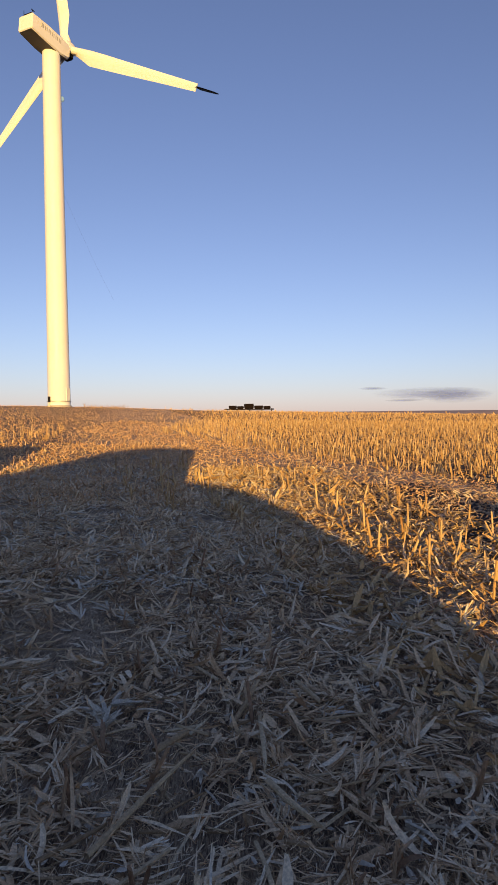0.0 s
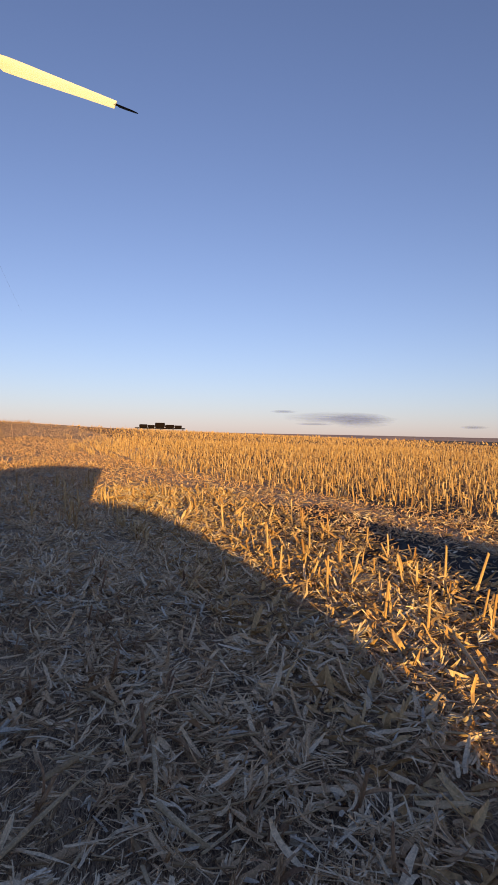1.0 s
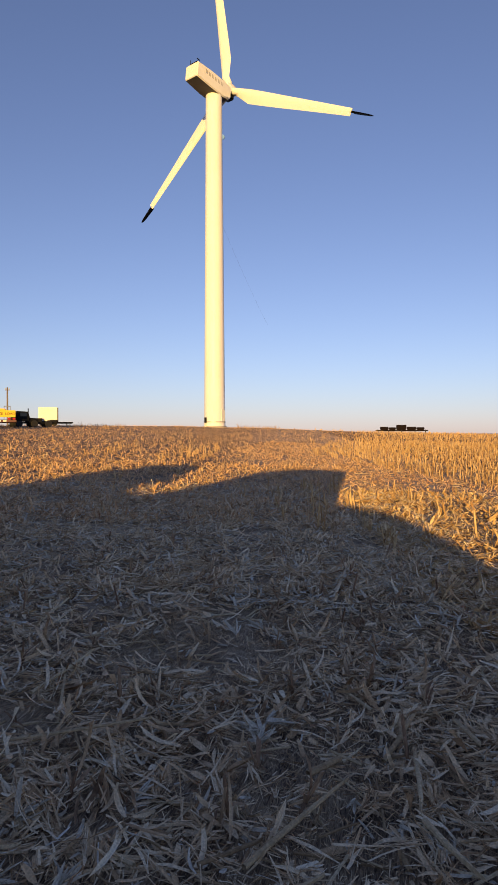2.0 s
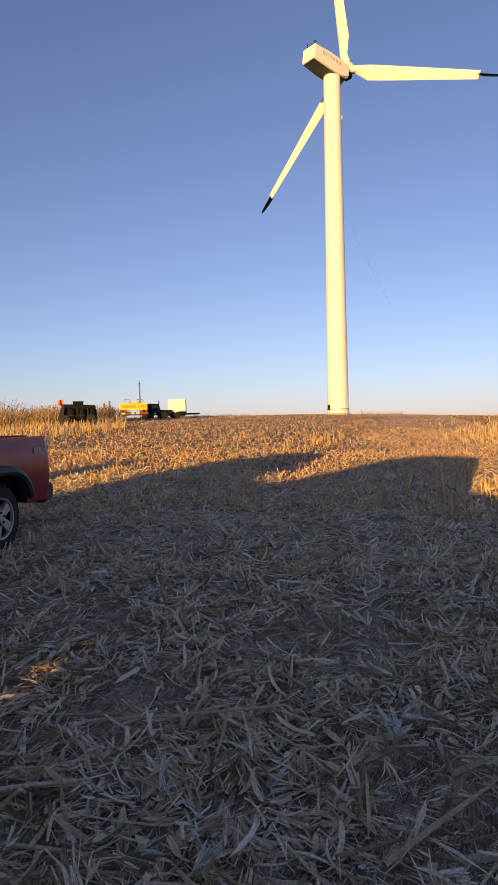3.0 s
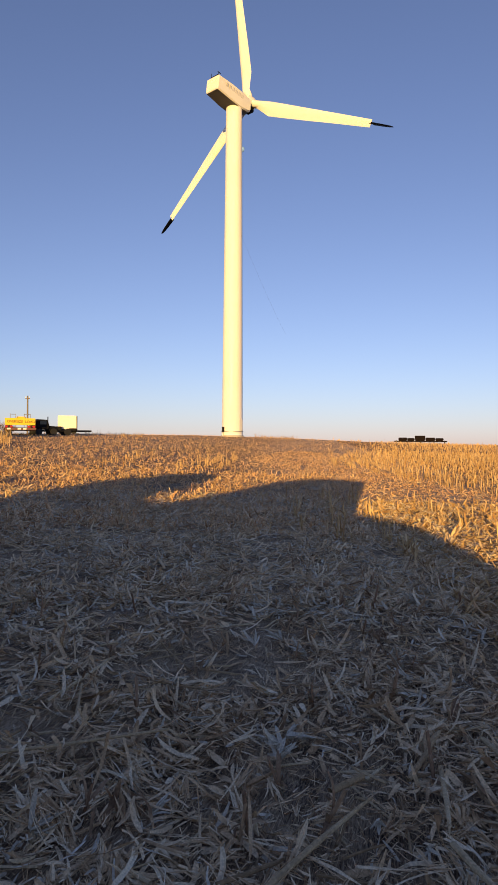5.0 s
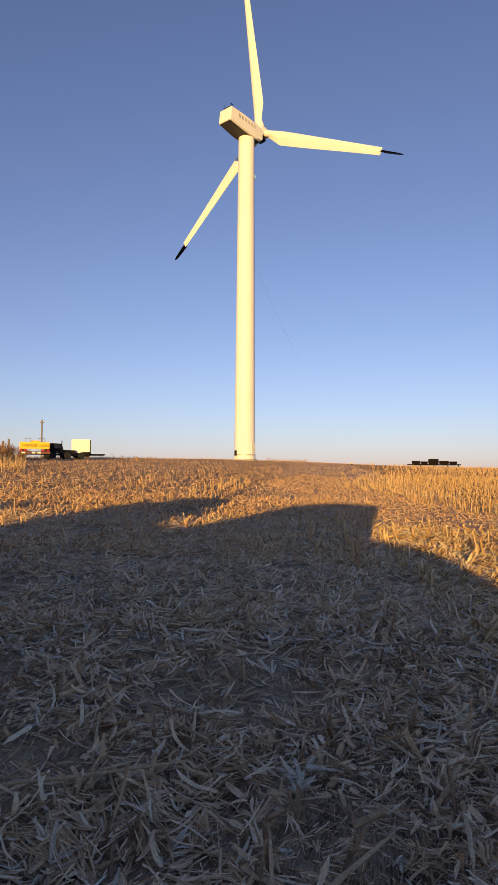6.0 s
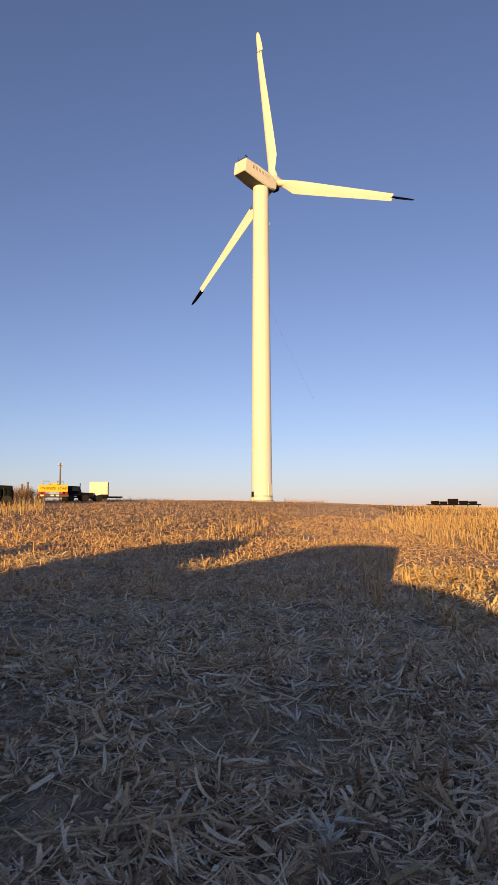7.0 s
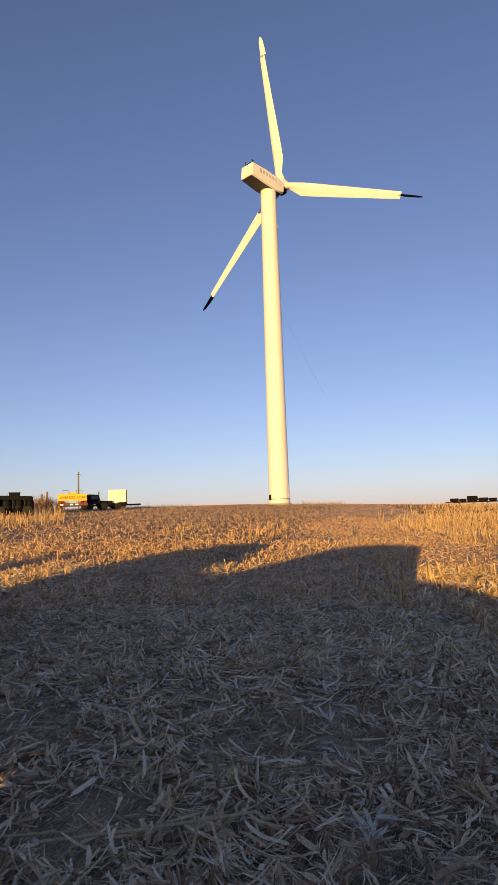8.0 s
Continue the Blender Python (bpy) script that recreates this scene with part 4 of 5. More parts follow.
def leaves(n, r0, r1, power, lmin, lmax, wmin, wmax, tilt=0.16, az=(-56.0, 38.0), lift=0.02, seg=4, thin=None):
    x, y = spread(n, r0, r1, power, *az)
    if thin is not None:
        keep = thin(x, y)
        x, y = x[keep], y[keep]
        n = len(x)
    length = lmin + (lmax - lmin) * rng.random(n) ** 1.8
    z = ground_z(x, y) + lift * rng.random(n) - 0.012
    return ribbon_data(x, y, z, length, wmin + (wmax - wmin) * rng.random(n) ** 1.5, lie(x, y), np.abs(rng.normal(0, tilt, n)),
                       rng.normal(0, 0.45, n), rng.normal(0, 0.9, n), rng.normal(0.1, 0.45, n), seg)


def bare(x, y):
    """Residue lies thinner along a strip beside the rows, in patches and close to the path."""
    v = ACROSS[0] * x + ACROSS[1] * y
    w = ROW[0] * x + ROW[1] * y
    strip = (v > 4.9) & (v < 7.0) & (w < 13.5)
    near_row = (v > 2.2) & (v < 4.9) & (w < 14)
    p = np.where(strip, 0.34, np.where(near_row, 0.85, 1.0))
    patch = np.array([noise.noise((float(a) * 1.1, float(b) * 1.1, 9.0)) for a, b in zip(x, y)])
    p = p * np.clip((np.hypot(x, y) - 1.0) / 2.4, 0.4, 1)
    return rng.random(len(x)) < p * np.clip(0.85 + 1.8 * patch, 0.14, 1)


def clumped(x, y):
    """Residue gathers in windrows along the old rows."""
    v, w = ACROSS[0] * x + ACROSS[1] * y, ROW[0] * x + ROW[1] * y
    heap = np.array([noise.noise((float(a) * 0.75, float(b) * 0.22, 4.0)) + 0.5 * noise.noise((float(a) * 2.2, float(b) * 1.6, 8.0)) for a, b in zip(v, w)])
    return rng.random(len(x)) < np.clip(0.5 + 1.1 * heap, 0.06, 1)


def wisps(n, r0, r1, power, per, lmin, lmax, wmin, wmax, tilt=0.07, lift=0.04, seg=3, az=(-56.0, 38.0), splay=0.16):
    """Torn leaves and split stalk fibres lying in combed bundles, each bundle bent one way."""
    x, y = spread(n, r0, r1, power, *az)
    keep = bare(x, y)
    x, y = x[keep], y[keep]
    n = len(x)
    way = lie(x, y)
    length = lmin + (lmax - lmin) * rng.random(n) ** 1.6
    rise, curl, up = np.abs(rng.normal(0, tilt, n)), rng.normal(0, 0.5, n), lift * rng.random(n) ** 1.5
    count = rng.integers(max(2, per // 2), per + per // 2 + 1, n)
    k = np.repeat(np.arange(n), count)
    m = len(k)
    off, on = rng.normal(0, 0.018, m) * (length[k] / 0.2), rng.normal(0, 0.22, m) * length[k]
    yaw = way[k] + rng.normal(0, splay, m)
    px = x[k] - np.sin(way[k]) * off + np.cos(way[k]) * on
    py = y[k] + np.cos(way[k]) * off + np.sin(way[k]) * on
    return ribbon_data(px, py, ground_z(px, py) + up[k] + 0.012 * rng.random(m) - 0.006, length[k] * (0.45 + 0.6 * rng.random(m)), wmin + (wmax - wmin) * rng.random(m) ** 2, yaw,
                       rise[k] + rng.normal(0, 0.03, m), rng.normal(0, 0.35, m), curl[k] + rng.normal(0, 0.3, m), rng.normal(0.1, 0.4, m), seg)


joined("leaf_litter", [leaves(30000, 1.2, 6.5, 1.0, 0.02, 0.11, 0.003, 0.012, 0.12, lift=0.03, seg=1),
                       wisps(6000, 1.2, 7.0, 1.0, 7, 0.06, 0.27, 0.006, 0.024, 0.10, 0.06, 2),
                       leaves(5200, 1.2, 7.5, 1.0, 0.09, 0.30, 0.016, 0.045, 0.12, thin=bare, lift=0.07, seg=4)],
       STRAW, "dense dull straw litter of torn maize leaves", "straw litter")
joined("leaf_litter", [leaves(24000, 6.0, 13, 1.0, 0.07, 0.24, 0.014, 0.042, 0.09, thin=bare, lift=0.05, seg=2),
                       wisps(5600, 6.0, 16, 1.0, 6, 0.12, 0.36, 0.008, 0.024, 0.12, 0.08, 2, (-56, 9))],
       STRAW, "loose maize leaf litter over the mid field", "straw litter")


def row_litter(n, v0, v1, w0, w1, tilt):
    """Sheaths and husks heaped along the standing rows."""
    v, w = v0 + (v1 - v0) * rng.random(n), w0 + (w1 - w0) * rng.random(n)
    p = v[:, None] * ACROSS + w[:, None] * ROW
    x, y = p[:, 0], p[:, 1]
    keep = in_view(x, y) & (np.hypot(x, y) > 1.6)
    x, y = x[keep], y[keep]
    n = len(x)
    return ribbon_data(x, y, ground_z(x, y) + 0.03 * rng.random(n), 0.07 + 0.20 * rng.random(n) ** 1.5, 0.022 + 0.055 * rng.random(n) ** 1.5, rng.random(n) * 6.283, np.abs(rng.normal(0.15, tilt, n)),
                       rng.normal(0, 0.6, n), rng.normal(-0.3, 0.9, n), rng.normal(0.2, 0.4, n), 2)


def in_view(x, y, az0=-56, az1=37):
    a = np.degrees(np.arctan2(x, y))
    return (a > az0) & (a < az1) & (y > 0.5)


# the edge of the standing block, cut slantwise across the rows
EDGE_Y, EDGE_X = (4.0, 11.4, 14.0, 18.1, 22.4, 28.7, 33.5, 60.0, 140.0), (12.5, 6.81, 4.87, 2.72, 0.43, -2.04, -4.94, -6.5, -8.0)


def past_edge(x, y):
    """Metres by which a place lies inside the standing block."""
    return x - np.interp(y, EDGE_Y, EDGE_X)


def flat_swath(n, r0, r1, power, lmin, lmax, wmin, wmax, inner, outer, tilt=0.1):
    """Straw pressed flat by the wheels beside the standing block."""
    x, y = spread(n, r0, r1, power, -30, 38)
    k = (past_edge(x, y) > inner) & (past_edge(x, y) < outer)
    x, y = x[k], y[k]
    n = len(x)
    return ribbon_data(x, y, ground_z(x, y) + 0.025 * rng.random(n) - 0.01, lmin + (lmax - lmin) * rng.random(n) ** 1.5, wmin + (wmax - wmin) * rng.random(n) ** 1.5, rng.random(n) * 6.283,
                       np.abs(rng.normal(0, tilt, n)), rng.normal(0, 0.5, n), rng.normal(0, 0.8, n), rng.normal(0.15, 0.4, n), 2)


joined("row_litter", [row_litter(6200, 1.6, 5.0, 0.5, 16, 0.3), flat_swath(16000, 8, 60, 1.0, 0.08, 0.22, 0.02, 0.055, 0.0, 40, 0.4)],
       STALK, "golden husks and sheaths heaped along the rows", "straw litter")
joined("swath_litter", [flat_swath(80000, 6.5, 50, 1.0, 0.04, 0.15, 0.014, 0.042, -4.6, 0.4, 0.3)], FIELD, "straw pressed flat along the harvester track", "straw litter")
joined("leaf_litter", [leaves(26000, 10, 24, 1.0, 0.06, 0.22, 0.016, 0.05, 0.5, (-56, -5), 0.05, 2, bare), leaves(30000, 24, 120, 1.0, 0.06, 0.2, 0.02, 0.055, 0.6, (-40, 8), 0.02, seg=1), leaves(46000, 19, 125, 1.5, 0.08, 0.3, 0.014, 0.045, 0.2, (-54, 36), 0.03, seg=2), leaves(60000, 17, 132, 1.0, 0.06, 0.22, 0.022, 0.06, 0.7, (-54, 34), 0.02, seg=1, thin=clumped), leaves(16000, 130, 1300, 1.2, 0.4, 0.9, 0.25, 0.6, 0.6, (-14, 38), 0.03, seg=1)],
       FIELD, "tangled straw residue over the far field", "straw litter")
joined("husk_litter", [leaves(15000, 5.5, 16, 1.0, 0.05, 0.20, 0.014, 0.04, 0.06, (-56, 4), 0.06, 2, bare), leaves(9500, 1.2, 16, 1.0, 0.03, 0.13, 0.008, 0.032, 0.1, thin=bare, lift=0.05, seg=3)], HUSK, "pale bleached maize husks among the litter", "husks")


def lying_sticks(n, r0, r1, power, lmin, lmax):
    x, y = spread(n, r0, r1, power)
    return stick_data(x, y, ground_z(x, y) + 0.01 + 0.03 * rng.random(n), lmin + (lmax - lmin) * rng.random(n) ** 2, 0.004 + 0.007 * rng.random(n),
                      rng.random(n) * 6.283, rng.normal(0.03, 0.07, n), 5, 1.5)


joined("stalk_litter", [lying_sticks(650, 1.6, 9, 1.0, 0.08, 0.5), lying_sticks(1200, 9, 30, 1.0, 0.15, 0.6)], OLD_STALK, "broken maize stalks lying in the residue", "stalks")


# --- standing stubble, row by row
def row_places(v, w0, w1, step, jitter=0.05):
    w = np.arange(w0, w1, step)
    w = w + rng.normal(0, step * 0.35, len(w))
    vv = v + rng.normal(0, jitter, len(w))
    p = vv[:, None] * ACROSS + w[:, None] * ROW
    return p[:, 0], p[:, 1]


def upright(x, y, hmin, hmax, lean=0.12, radius=(0.009, 0.014), sides=6):
    n = len(x)
    z = ground_z(x, y) - 0.05
    return stick_data(x, y, z, hmin + (hmax - hmin) * rng.random(n) + 0.05, radius[0] + (radius[1] - radius[0]) * rng.random(n), rng.random(n) * 6.283,
                      math.pi / 2 - np.abs(rng.normal(0, lean, n)), sides, 1.2)


def sheath(x, y, hmin, hmax, per=2):
    """Dry leaf sheaths that cling to and hang from the stubs."""
    x, y = np.repeat(x, per), np.repeat(y, per)
    n = len(x)
    return ribbon_data(x + rng.normal(0, 0.015, n), y + rng.normal(0, 0.015, n), ground_z(x, y) + hmin * rng.random(n), hmin + (hmax - hmin) * rng.random(n), 0.018 + 0.03 * rng.random(n),
                       rng.random(n) * 6.283, 0.35 + 1.0 * rng.random(n), rng.normal(0, 0.5, n), rng.normal(-0.7, 0.8, n), rng.normal(0.2, 0.4, n), 3)


def field_rows(v_list, w0, w1, step, keep=1.0):
    xs, ys = [], []
    for v in v_list:
        x, y = row_places(v, w0, w1, step)
        k = in_view(x, y) & (rng.random(len(x)) < keep)
        xs.append(x[k])
        ys.append(y[k])
    return np.concatenate(xs), np.concatenate(ys)


# the tall uncut block beyond the wheel track
xa, ya = field_rows(np.arange(-3.0, 40, 0.76), 2, 62, 0.14, 0.9)
ka = past_edge(xa, ya) > rng.normal(0.1, 0.12, len(xa)) + np.clip(ya - 36, 0, None) * rng.random(len(xa)) * 0.5
ka &= (ya < 26) | (rng.random(len(xa)) < 0.62)
xa, ya = xa[ka], ya[ka]
joined("standing_stubble", [upright(xa, ya, 0.14, 0.36, 0.16, (0.011, 0.02), 4)], STALK, "rows of tall golden maize stubble", "stubble")
joined("stubble_leaves", [sheath(xa, ya, 0.08, 0.28, 2)], STALK, "dry leaf sheaths hanging on the stubble", "stubble")
xb, yb = field_rows(np.arange(-6, 75, 1.52), 44, 135, 0.42, 0.9)
xb = xb + rng.normal(0, 0.35, len(xb))
kb = past_edge(xb, yb) > rng.normal(2.0, 2.5, len(xb))
xb, yb = xb[kb], yb[kb]
joined("standing_stubble", [upright(xb, yb, 0.16, 0.36, 0.15, (0.016, 0.028), 3), sheath(xb, yb, 0.1, 0.35, 1)], STALK, "far rows of golden maize stubble", "stubble")
# the block behind the pickup
xc, yc = field_rows(np.arange(-42, -15.5, 0.76), 12, 62, 0.26, 0.75)
kc = (np.hypot(xc, yc) > 24) & (np.degrees(np.arctan2(xc, yc)) < -36.5)
xc, yc = xc[kc], yc[kc]
joined("standing_stubble", [upright(xc, yc, 0.2, 0.5, 0.15, (0.012, 0.02), 5), sheath(xc, yc, 0.1, 0.32, 2)], STALK, "golden stubble rows behind the pickup", "stubble")
# ragged low tufts over the left-hand rise
xd, yd = spread(1100, 14, 70, 1.35, -52, -14)
joined("standing_stubble", [upright(xd, yd, 0.05, 0.2, 0.5, (0.008, 0.014), 4), sheath(xd, yd, 0.05, 0.18, 2)], STALK, "broken, trampled stubble tufts", "stubble")
xe, ye = field_rows((-7.6, -4.55, -3.8, -3.05), 24, 34, 0.3, 0.6)
joined("standing_stubble", [upright(xe, ye, 0.2, 0.45, 0.12, (0.01, 0.016), 5), sheath(xe, ye, 0.1, 0.3, 2)], STALK, "short run of upright stubble on the rise", "stubble")


# --- the near rows, stalk by stalk
def piece_mesh(name, v, f, mat):
    me = bpy.data.meshes.new(name)
    me.from_pydata(v.reshape(-1, 3), [], [tuple(int(i) for i in q) for q in f])
    me.materials.append(mat)
    return me


def stub_stalk(k):
    one = np.ones(1)
    v, f = stick_data(0 * one, 0 * one, -0.05 * one, (0.25 + 0.045 * k) * one, (0.0125 + 0.0009 * k) * one, k * 1.1 * one, (math.pi / 2 - 0.05 * (k % 3)) * one, 7, 0.6)
    return piece_mesh("stalk", v, f, STALK)


def stub_sheath(k):
    one = np.ones(1)
    v, f = ribbon_data(0.008 * one, 0 * one, 0 * one, (0.10 + 0.025 * k) * one, (0.022 + 0.003 * k) * one, 0 * one, (0.5 + 0.11 * k) * one, 0.4 * one, rng.normal(-0.9, 0.7, 1), rng.normal(0.3, 0.4, 1), 4)
    return piece_mesh("leaf_sheath", v, f, STALK)


STALKS, SHEATHS = [stub_stalk(k) for k in range(8)], [stub_sheath(k) for k in range(8)]


LOW_STALKS = []
for me in STALKS:
    low = me.copy()
    low.materials[0] = FRAYED
    LOW_STALKS.append(low)
LOW_SHEATHS = []
for me in SHEATHS:
    low = me.copy()
    low.materials[0] = FRAYED
    LOW_SHEATHS.append(low)


def stub(x, y, k, scale=1.0, lean=6.0, label="upright golden maize stub with torn leaf sheaths", group="stubs of the near rows", leafy=(2, 5)):
    t = thing("maize_stub", pose(x, y, gz(x, y), random.gauss(0, lean), random.gauss(0, lean), random.uniform(0, 360)) @ Matrix.Scale(scale, 4), label, "maize stub", group)
    st = new("stalk", (LOW_STALKS if group == "broken stubs underfoot" else STALKS)[k % 8])
    st.parent = t
    for _ in range(random.randint(*leafy)):
        sh = new("leaf_sheath", (LOW_SHEATHS if group == "broken stubs underfoot" else SHEATHS)[random.randrange(8)])
        sh.parent = t
        sh.matrix_basis = pose(0, 0, random.uniform(0, 0.55) * (0.2 + 0.045 * (k % 8)), 0, 0, random.uniform(0, 360))
    return t


for v, w0, w1, step in ((3.1, 5.2, 16.5, 0.21), (3.86, 3.6, 13.5, 0.24), (4.62, 2.6, 11.5, 0.30)):
    px, py = row_places(v, w0, w1, step, 0.09)
    for a, b in zip(px, py):
        if random.random() < 0.66:
            stub(float(a), float(b), random.randrange(8), random.uniform(0.45, 1.0), 9)
for v, w0, w1, step in ((1.55, 8.5, 17, 0.26), (0.8, 9.5, 16.5, 0.28), (0.05, 10.5, 15.5, 0.4)):
    px, py = row_places(v, w0, w1, step, 0.1)
    for a, b in zip(px, py):
        if random.random() < 0.75:
            stub(float(a), float(b), random.randrange(6), random.uniform(0.6, 1.0))
LOW = "short frayed maize stub broken off near the soil"
for v in (-2.25, -1.5, -0.75, 0.0, 0.75, 1.5):
    px, py = row_places(v, 1.6, 9.0, 0.62, 0.12)
    for a, b in zip(px, py):
        if in_view(np.array([a]), np.array([b]))[0] and random.random() < 0.75 and math.hypot(a, b) > 1.5:
            stub(float(a), float(b), random.randrange(4), random.uniform(0.35, 0.75), 14, LOW, "broken stubs underfoot", (3, 6))


# --- large loose pieces close to the path
def loose_stalk(x, y, length, yaw, radius=0.013, pitch=2.0):
    v, f = stick_data(np.zeros(1), np.zeros(1), np.zeros(1), np.array([length]), np.array([radius]), np.zeros(1), np.array([radians(pitch)]), 8, 1.8)
    me = bpy.data.meshes.new("loose_stalk")
    me.from_pydata(v.reshape(-1, 3), [], [tuple(q) for q in f])
    me.materials.append(OLD_STALK)
    ob = new("loose_stalk", me)
    ob.matrix_world = pose(x, y, gz(x, y) + 0.045 + radius, 0, 0, yaw)
    return tagged(ob, "broken maize stalk lying on the straw", "maize stalk", "loose stalks underfoot")


def between(p, q, radius):
    loose_stalk(p[0], p[1], math.hypot(q[0] - p[0], q[1] - p[1]), math.degrees(math.atan2(q[1] - p[1], q[0] - p[0])), radius)


between((-0.55, 2.04), (-0.28, 2.61), 0.013)
between((0.11, 2.50), (0.26, 2.21), 0.015)
between((0.08, 3.10), (0.11, 2.54), 0.012)
between((-0.07, 2.93), (0.08, 3.37), 0.013)
between((0.31, 3.47), (0.41, 3.19), 0.014)
between((-0.15, 3.48), (-0.31, 3.68), 0.011)
between((-2.23, 2.42), (-1.26, 2.85), 0.010)
between((-2.13, 3.10), (-2.07, 3.76), 0.012)
between((-2.44, 3.58), (-2.59, 4.04), 0.014)
between((-2.08, 1.62), (-2.13, 1.95), 0.012)
between((-2.27, 1.76), (-1.94, 1.99), 0.012)
between((2.47, 4.55), (2.21, 3.53), 0.016)
between((2.04, 3.22), (1.96, 2.76), 0.015)
between((-0.41, 2.71), (-0.28, 2.87), 0.018)
between((1.00, 4.18), (1.01, 3.88), 0.013)
for x, y, k, size in ((-0.34, 1.86, 2, 0.72), (-0.73, 2.33, 2, 0.6), (-0.30, 3.05, 1, 0.6), (-0.70, 2.36, 3, 0.6), (-3.10, 2.58, 3, 0.8), (0.53, 2.0, 2, 0.6), (-0.65, 3.69, 1, 0.6)):
    stub(x, y, k, size, 5, LOW, "broken stubs underfoot", (2, 5))
for x, y, k, size in ((1.44, 6.97, 6, 0.9), (1.50, 6.93, 4, 0.85), (1.77, 6.3, 2, 0.8), (1.81, 5.97, 5, 0.95), (2.07, 5.05, 6, 0.85), (2.31, 4.71, 5, 0.9), (2.13, 5.03, 3, 0.9), (-1.63, 15.44, 6, 1.0), (-1.99, 15.47, 3, 0.9)):
    stub(x, y, k, size, 3)
# lone stubs left standing on the rise, and tufts frayed by the wheels
for x, y, k, size in ((-14.49, 17.89, 7, 1.0), (-14.93, 21.15, 6, 0.95), (-10.05, 13.05, 5, 0.8), (-10.9, 12.21, 6, 0.85), (-10.72, 12.32, 3, 0.9), (-11.91, 14.7, 7, 0.9), (-11.17, 21.93, 6, 0.9),
                      (-11.02, 22.1, 4, 0.9), (-2.04, 14.46, 5, 0.9), (-5.0, 9.57, 4, 0.6), (-4.92, 9.75, 3, 0.55), (-5.12, 9.8, 3, 0.6), (-5.57, 12.11, 3, 0.6), (-2.49, 10.26, 4, 0.6)):
    stub(x, y, k, size, 5, "lone upright maize stub with torn leaf sheaths", "lone stubs on the rise")
for x, y in ((-1.08, 5.03), (-0.75, 5.9), (-0.44, 5.1), (-0.19, 4.65), (-0.14, 5.22), (0.01, 5.92), (-0.46, 6.81)):
    for _ in range(3):
        stub(x + random.gauss(0, 0.07), y + random.gauss(0, 0.10), random.randrange(6), random.uniform(0.4, 0.7), 20, LOW, "broken stubs underfoot", (4, 7))
for _ in range(34):
    r, a = random.uniform(1.9, 7.0), radians(random.uniform(-52, 34))
    loose_stalk(r * math.sin(a), r * math.cos(a), random.uniform(0.12, 0.38), random.uniform(0, 360), random.uniform(0.005, 0.010), random.uniform(-1, 7))


def bract_mesh(k):
    one = np.ones(1)
    v, f = ribbon_data(0 * one, 0 * one, 0 * one, (0.09 + 0.014 * k) * one, (0.014 + 0.0035 * k) * one, 0 * one, 0.12 * one, rng.normal(0, 0.4, 1), rng.normal(0.2, 0.8, 1), rng.normal(0.5, 0.3, 1), 4)
    me = bpy.data.meshes.new("bract")
    me.from_pydata(v.reshape(-1, 3), [], [tuple(int(i) for i in q) for q in f])
    me.materials.append(HUSK)
    return me


BRACTS = [bract_mesh(k) for k in range(8)]
for _ in range(85):
    r, a = random.uniform(1.9, 7.5), radians(random.uniform(-52, 34))
    x, y = r * math.sin(a), r * math.cos(a)
    t = thing("husk", pose(x, y, gz(x, y) + 0.025, random.uniform(-8, 8), random.uniform(-8, 8), random.uniform(0, 360)) @ Matrix.Scale(random.uniform(0.55, 0.95), 4),
              "bleached, splayed maize husk lying on the litter", "husk", "husks underfoot")
    for k in range(random.randint(5, 8)):
        b = new("bract", BRACTS[random.randrange(8)])
        b.parent = t
        b.matrix_basis = pose(0, 0, 0.006 * k, random.gauss(0, 20), -abs(random.gauss(4, 10)), random.gauss(0, 32))


# --- dry grass and brush on the skyline
def tall_grass(n, az0, az1, r0, r1, hmin, hmax, mat, label, width=0.03):
    a, r = np.radians(az0 + (az1 - az0) * rng.random(n)), r0 + (r1 - r0) * rng.random(n)
    x, y = r * np.sin(a), r * np.cos(a)
    clump = np.array([0.6 + 0.8 * abs(noise.noise((float(q) * 0.25, float(s) * 0.25, 2.0))) * 1.6 for q, s in zip(x, y)])
    v = ribbon_data(x, y, ground_z(x, y) - 0.05, (hmin + (hmax - hmin) * rng.random(n)) * clump, width * (0.6 + 0.8 * rng.random(n)), rng.random(n) * 6.283, 1.15 + 0.35 * rng.random(n),
                    rng.random(n) * 3, rng.normal(0, 0.4, n), rng.normal(0, 0.3, n), 3)
    joined("dry_grass", [v], mat, label, "grass")


tall_grass(9000, -58, -41.5, 50, 66, 0.7, 1.5, GRASS, "bank of tall dry grass behind the pickup")
tall_grass(260, -14.9, -11.0, 98, 110, 0.25, 0.8, GRASS, "low clump of dry weeds on the rise", 0.04)
tall_grass(900, -44, -25, 66, 90, 0.2, 0.5, GRASS, "sparse dry weeds along the crest", 0.04)


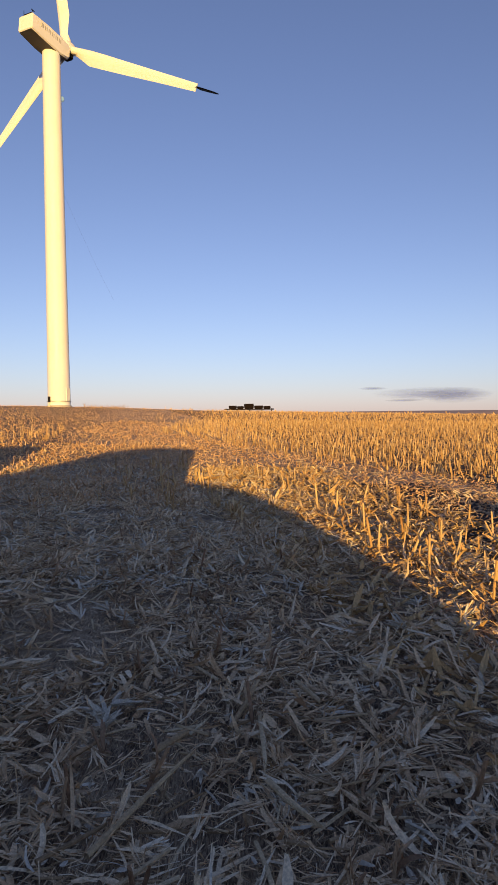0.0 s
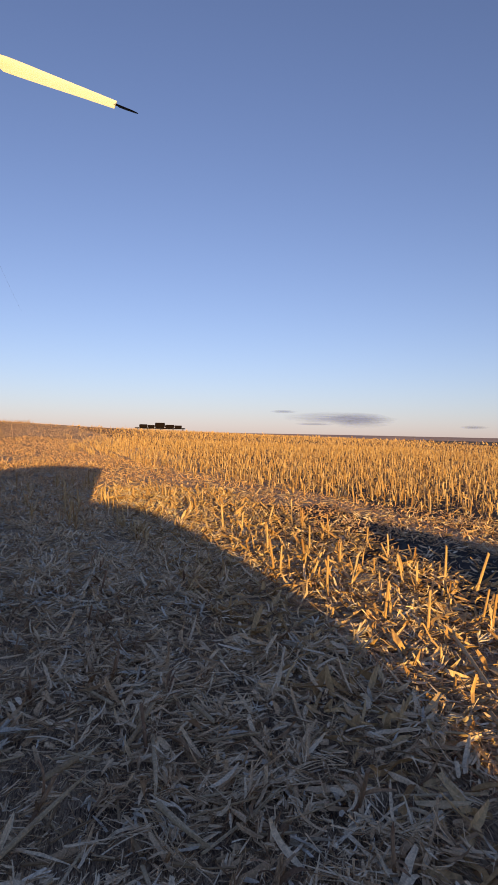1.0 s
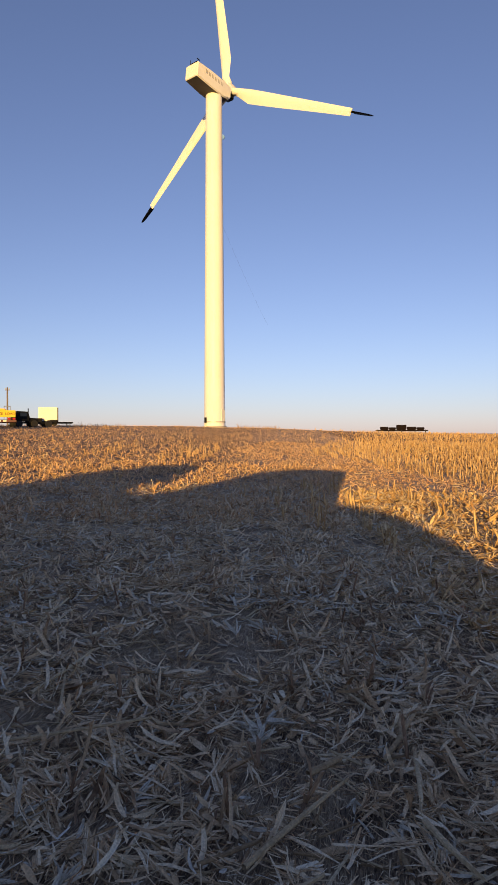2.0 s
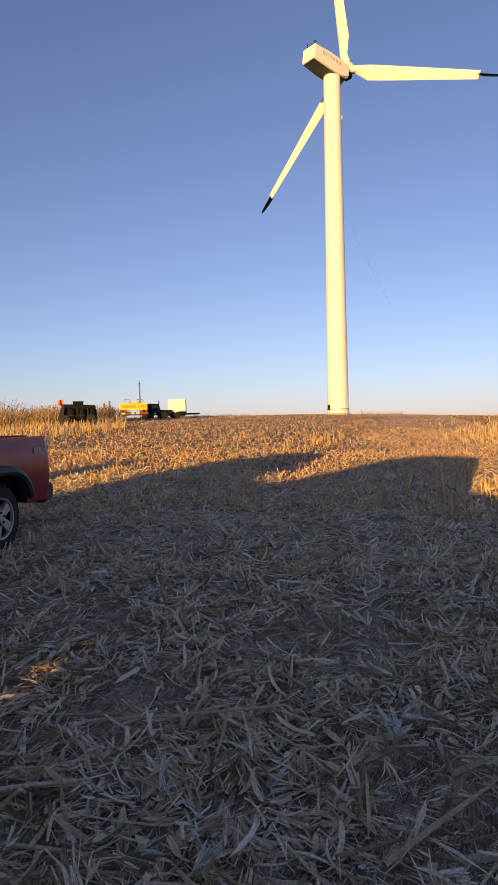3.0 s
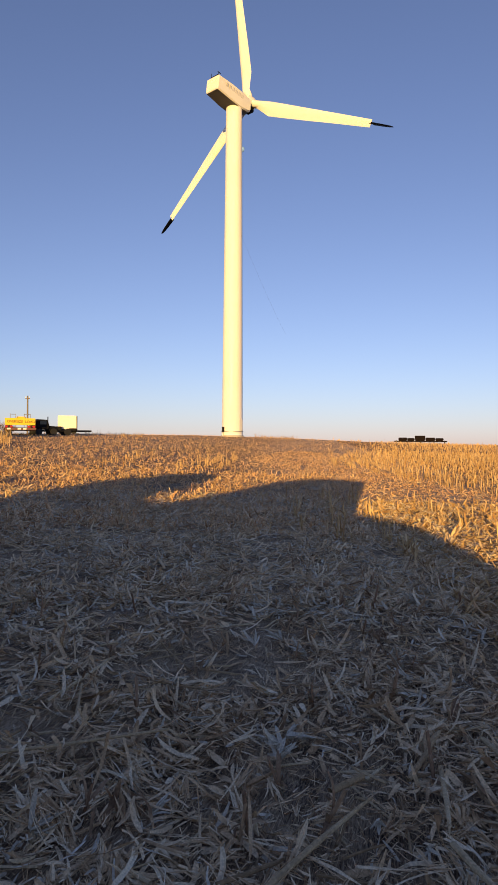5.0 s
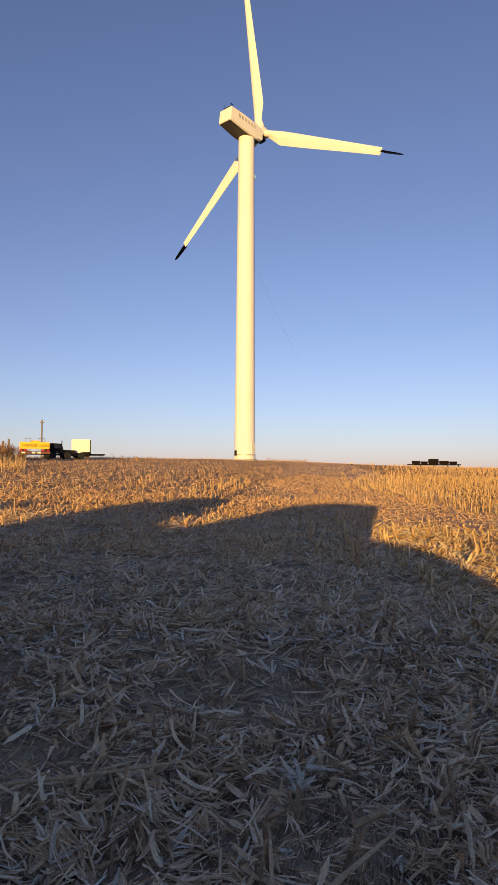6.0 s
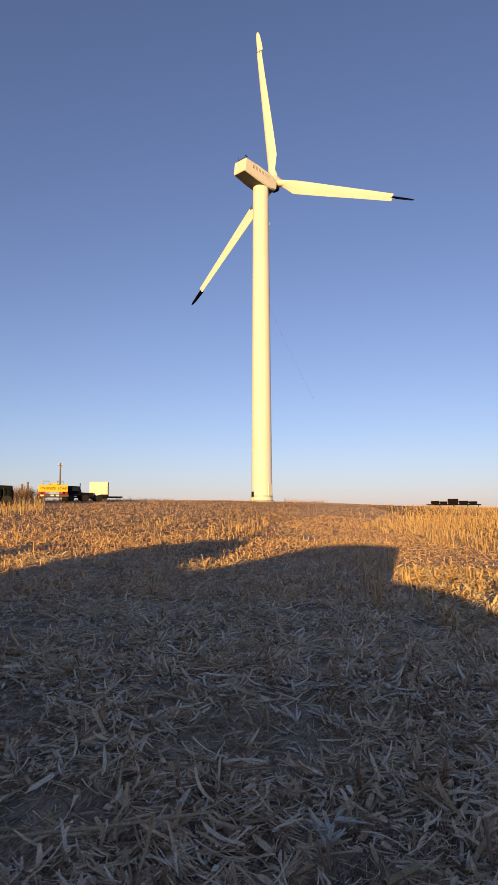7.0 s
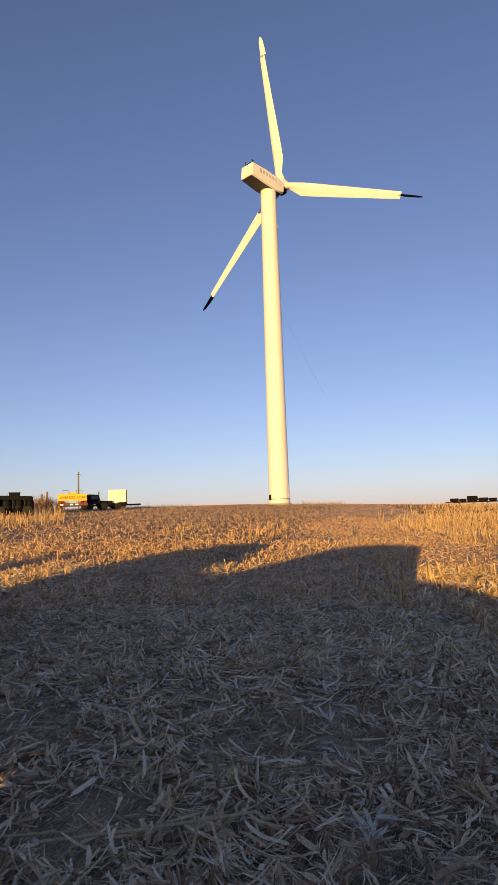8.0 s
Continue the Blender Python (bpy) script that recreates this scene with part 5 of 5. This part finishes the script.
def bush(az, r, wide, high, n=420):
    x, y, z = at_bearing(az, r)
    t = thing("brush_clump", Matrix.Translation((x, y, z)), "leafless reddish-brown brush clump", "bush", "brush along the field edge")
    stems = bmesh.new()
    for _ in range(9):
        a, o = random.uniform(0, 6.28), random.uniform(0, wide * 0.25)
        p0 = Vector((o * math.cos(a), o * math.sin(a), -0.1))
        tube(stems, p0, p0 + Vector((wide * 0.35 * math.cos(a), wide * 0.35 * math.sin(a), high * random.uniform(0.55, 0.9))), 0.03, 0.01, 5)
    part("stems", stems, BRUSH, t)
    k = rng.random(n) * 6.283
    rr = wide * 0.5 * np.sqrt(rng.random(n))
    h = high * (0.1 + 0.6 * rng.random(n)) * (1 - 0.5 * (rr / (wide * 0.5)) ** 2)
    v, f = ribbon_data(rr * np.cos(k), rr * np.sin(k), h, high * (0.2 + 0.35 * rng.random(n)), 0.012 + 0.02 * rng.random(n), k + rng.normal(0, 0.8, n), 0.7 + 0.8 * rng.random(n), rng.random(n) * 3,
                       rng.normal(0, 0.5, n), rng.normal(0, 0.3, n), 3)
    me = bpy.data.meshes.new("twig_crown")
    me.from_pydata(v.reshape(-1, 3), [], (f[None] + (v.shape[1] * np.arange(n))[:, None, None]).reshape(-1, 4).tolist())
    me.materials.append(BRUSH)
    tw = new("twig_crown", me)
    tw.parent = t


for az, r, wide, high in ((-46.2, 60, 3.0, 2.4), (-44.0, 63, 2.4, 1.8), (-49.5, 62, 3.0, 1.6), (-38.6, 58, 2.2, 1.35), (-37.4, 59, 2.6, 1.25), (-42.6, 60, 1.5, 1.1), (-38.0, 60, 1.6, 1.5)):
    bush(az, r, wide, high)

# --- the same litter carries on underfoot and behind the path
joined("leaf_litter", [leaves(14000, 0.1, 8.0, 1.0, 0.05, 0.22, 0.008, 0.03, 0.12, (38, 304), 0.05, 2), leaves(1800, 0.1, 1.3, 1.0, 0.05, 0.2, 0.008, 0.03, 0.12, (-56, 38), 0.05, 2)],
       STRAW, "straw litter trodden flat behind the path", "straw litter")
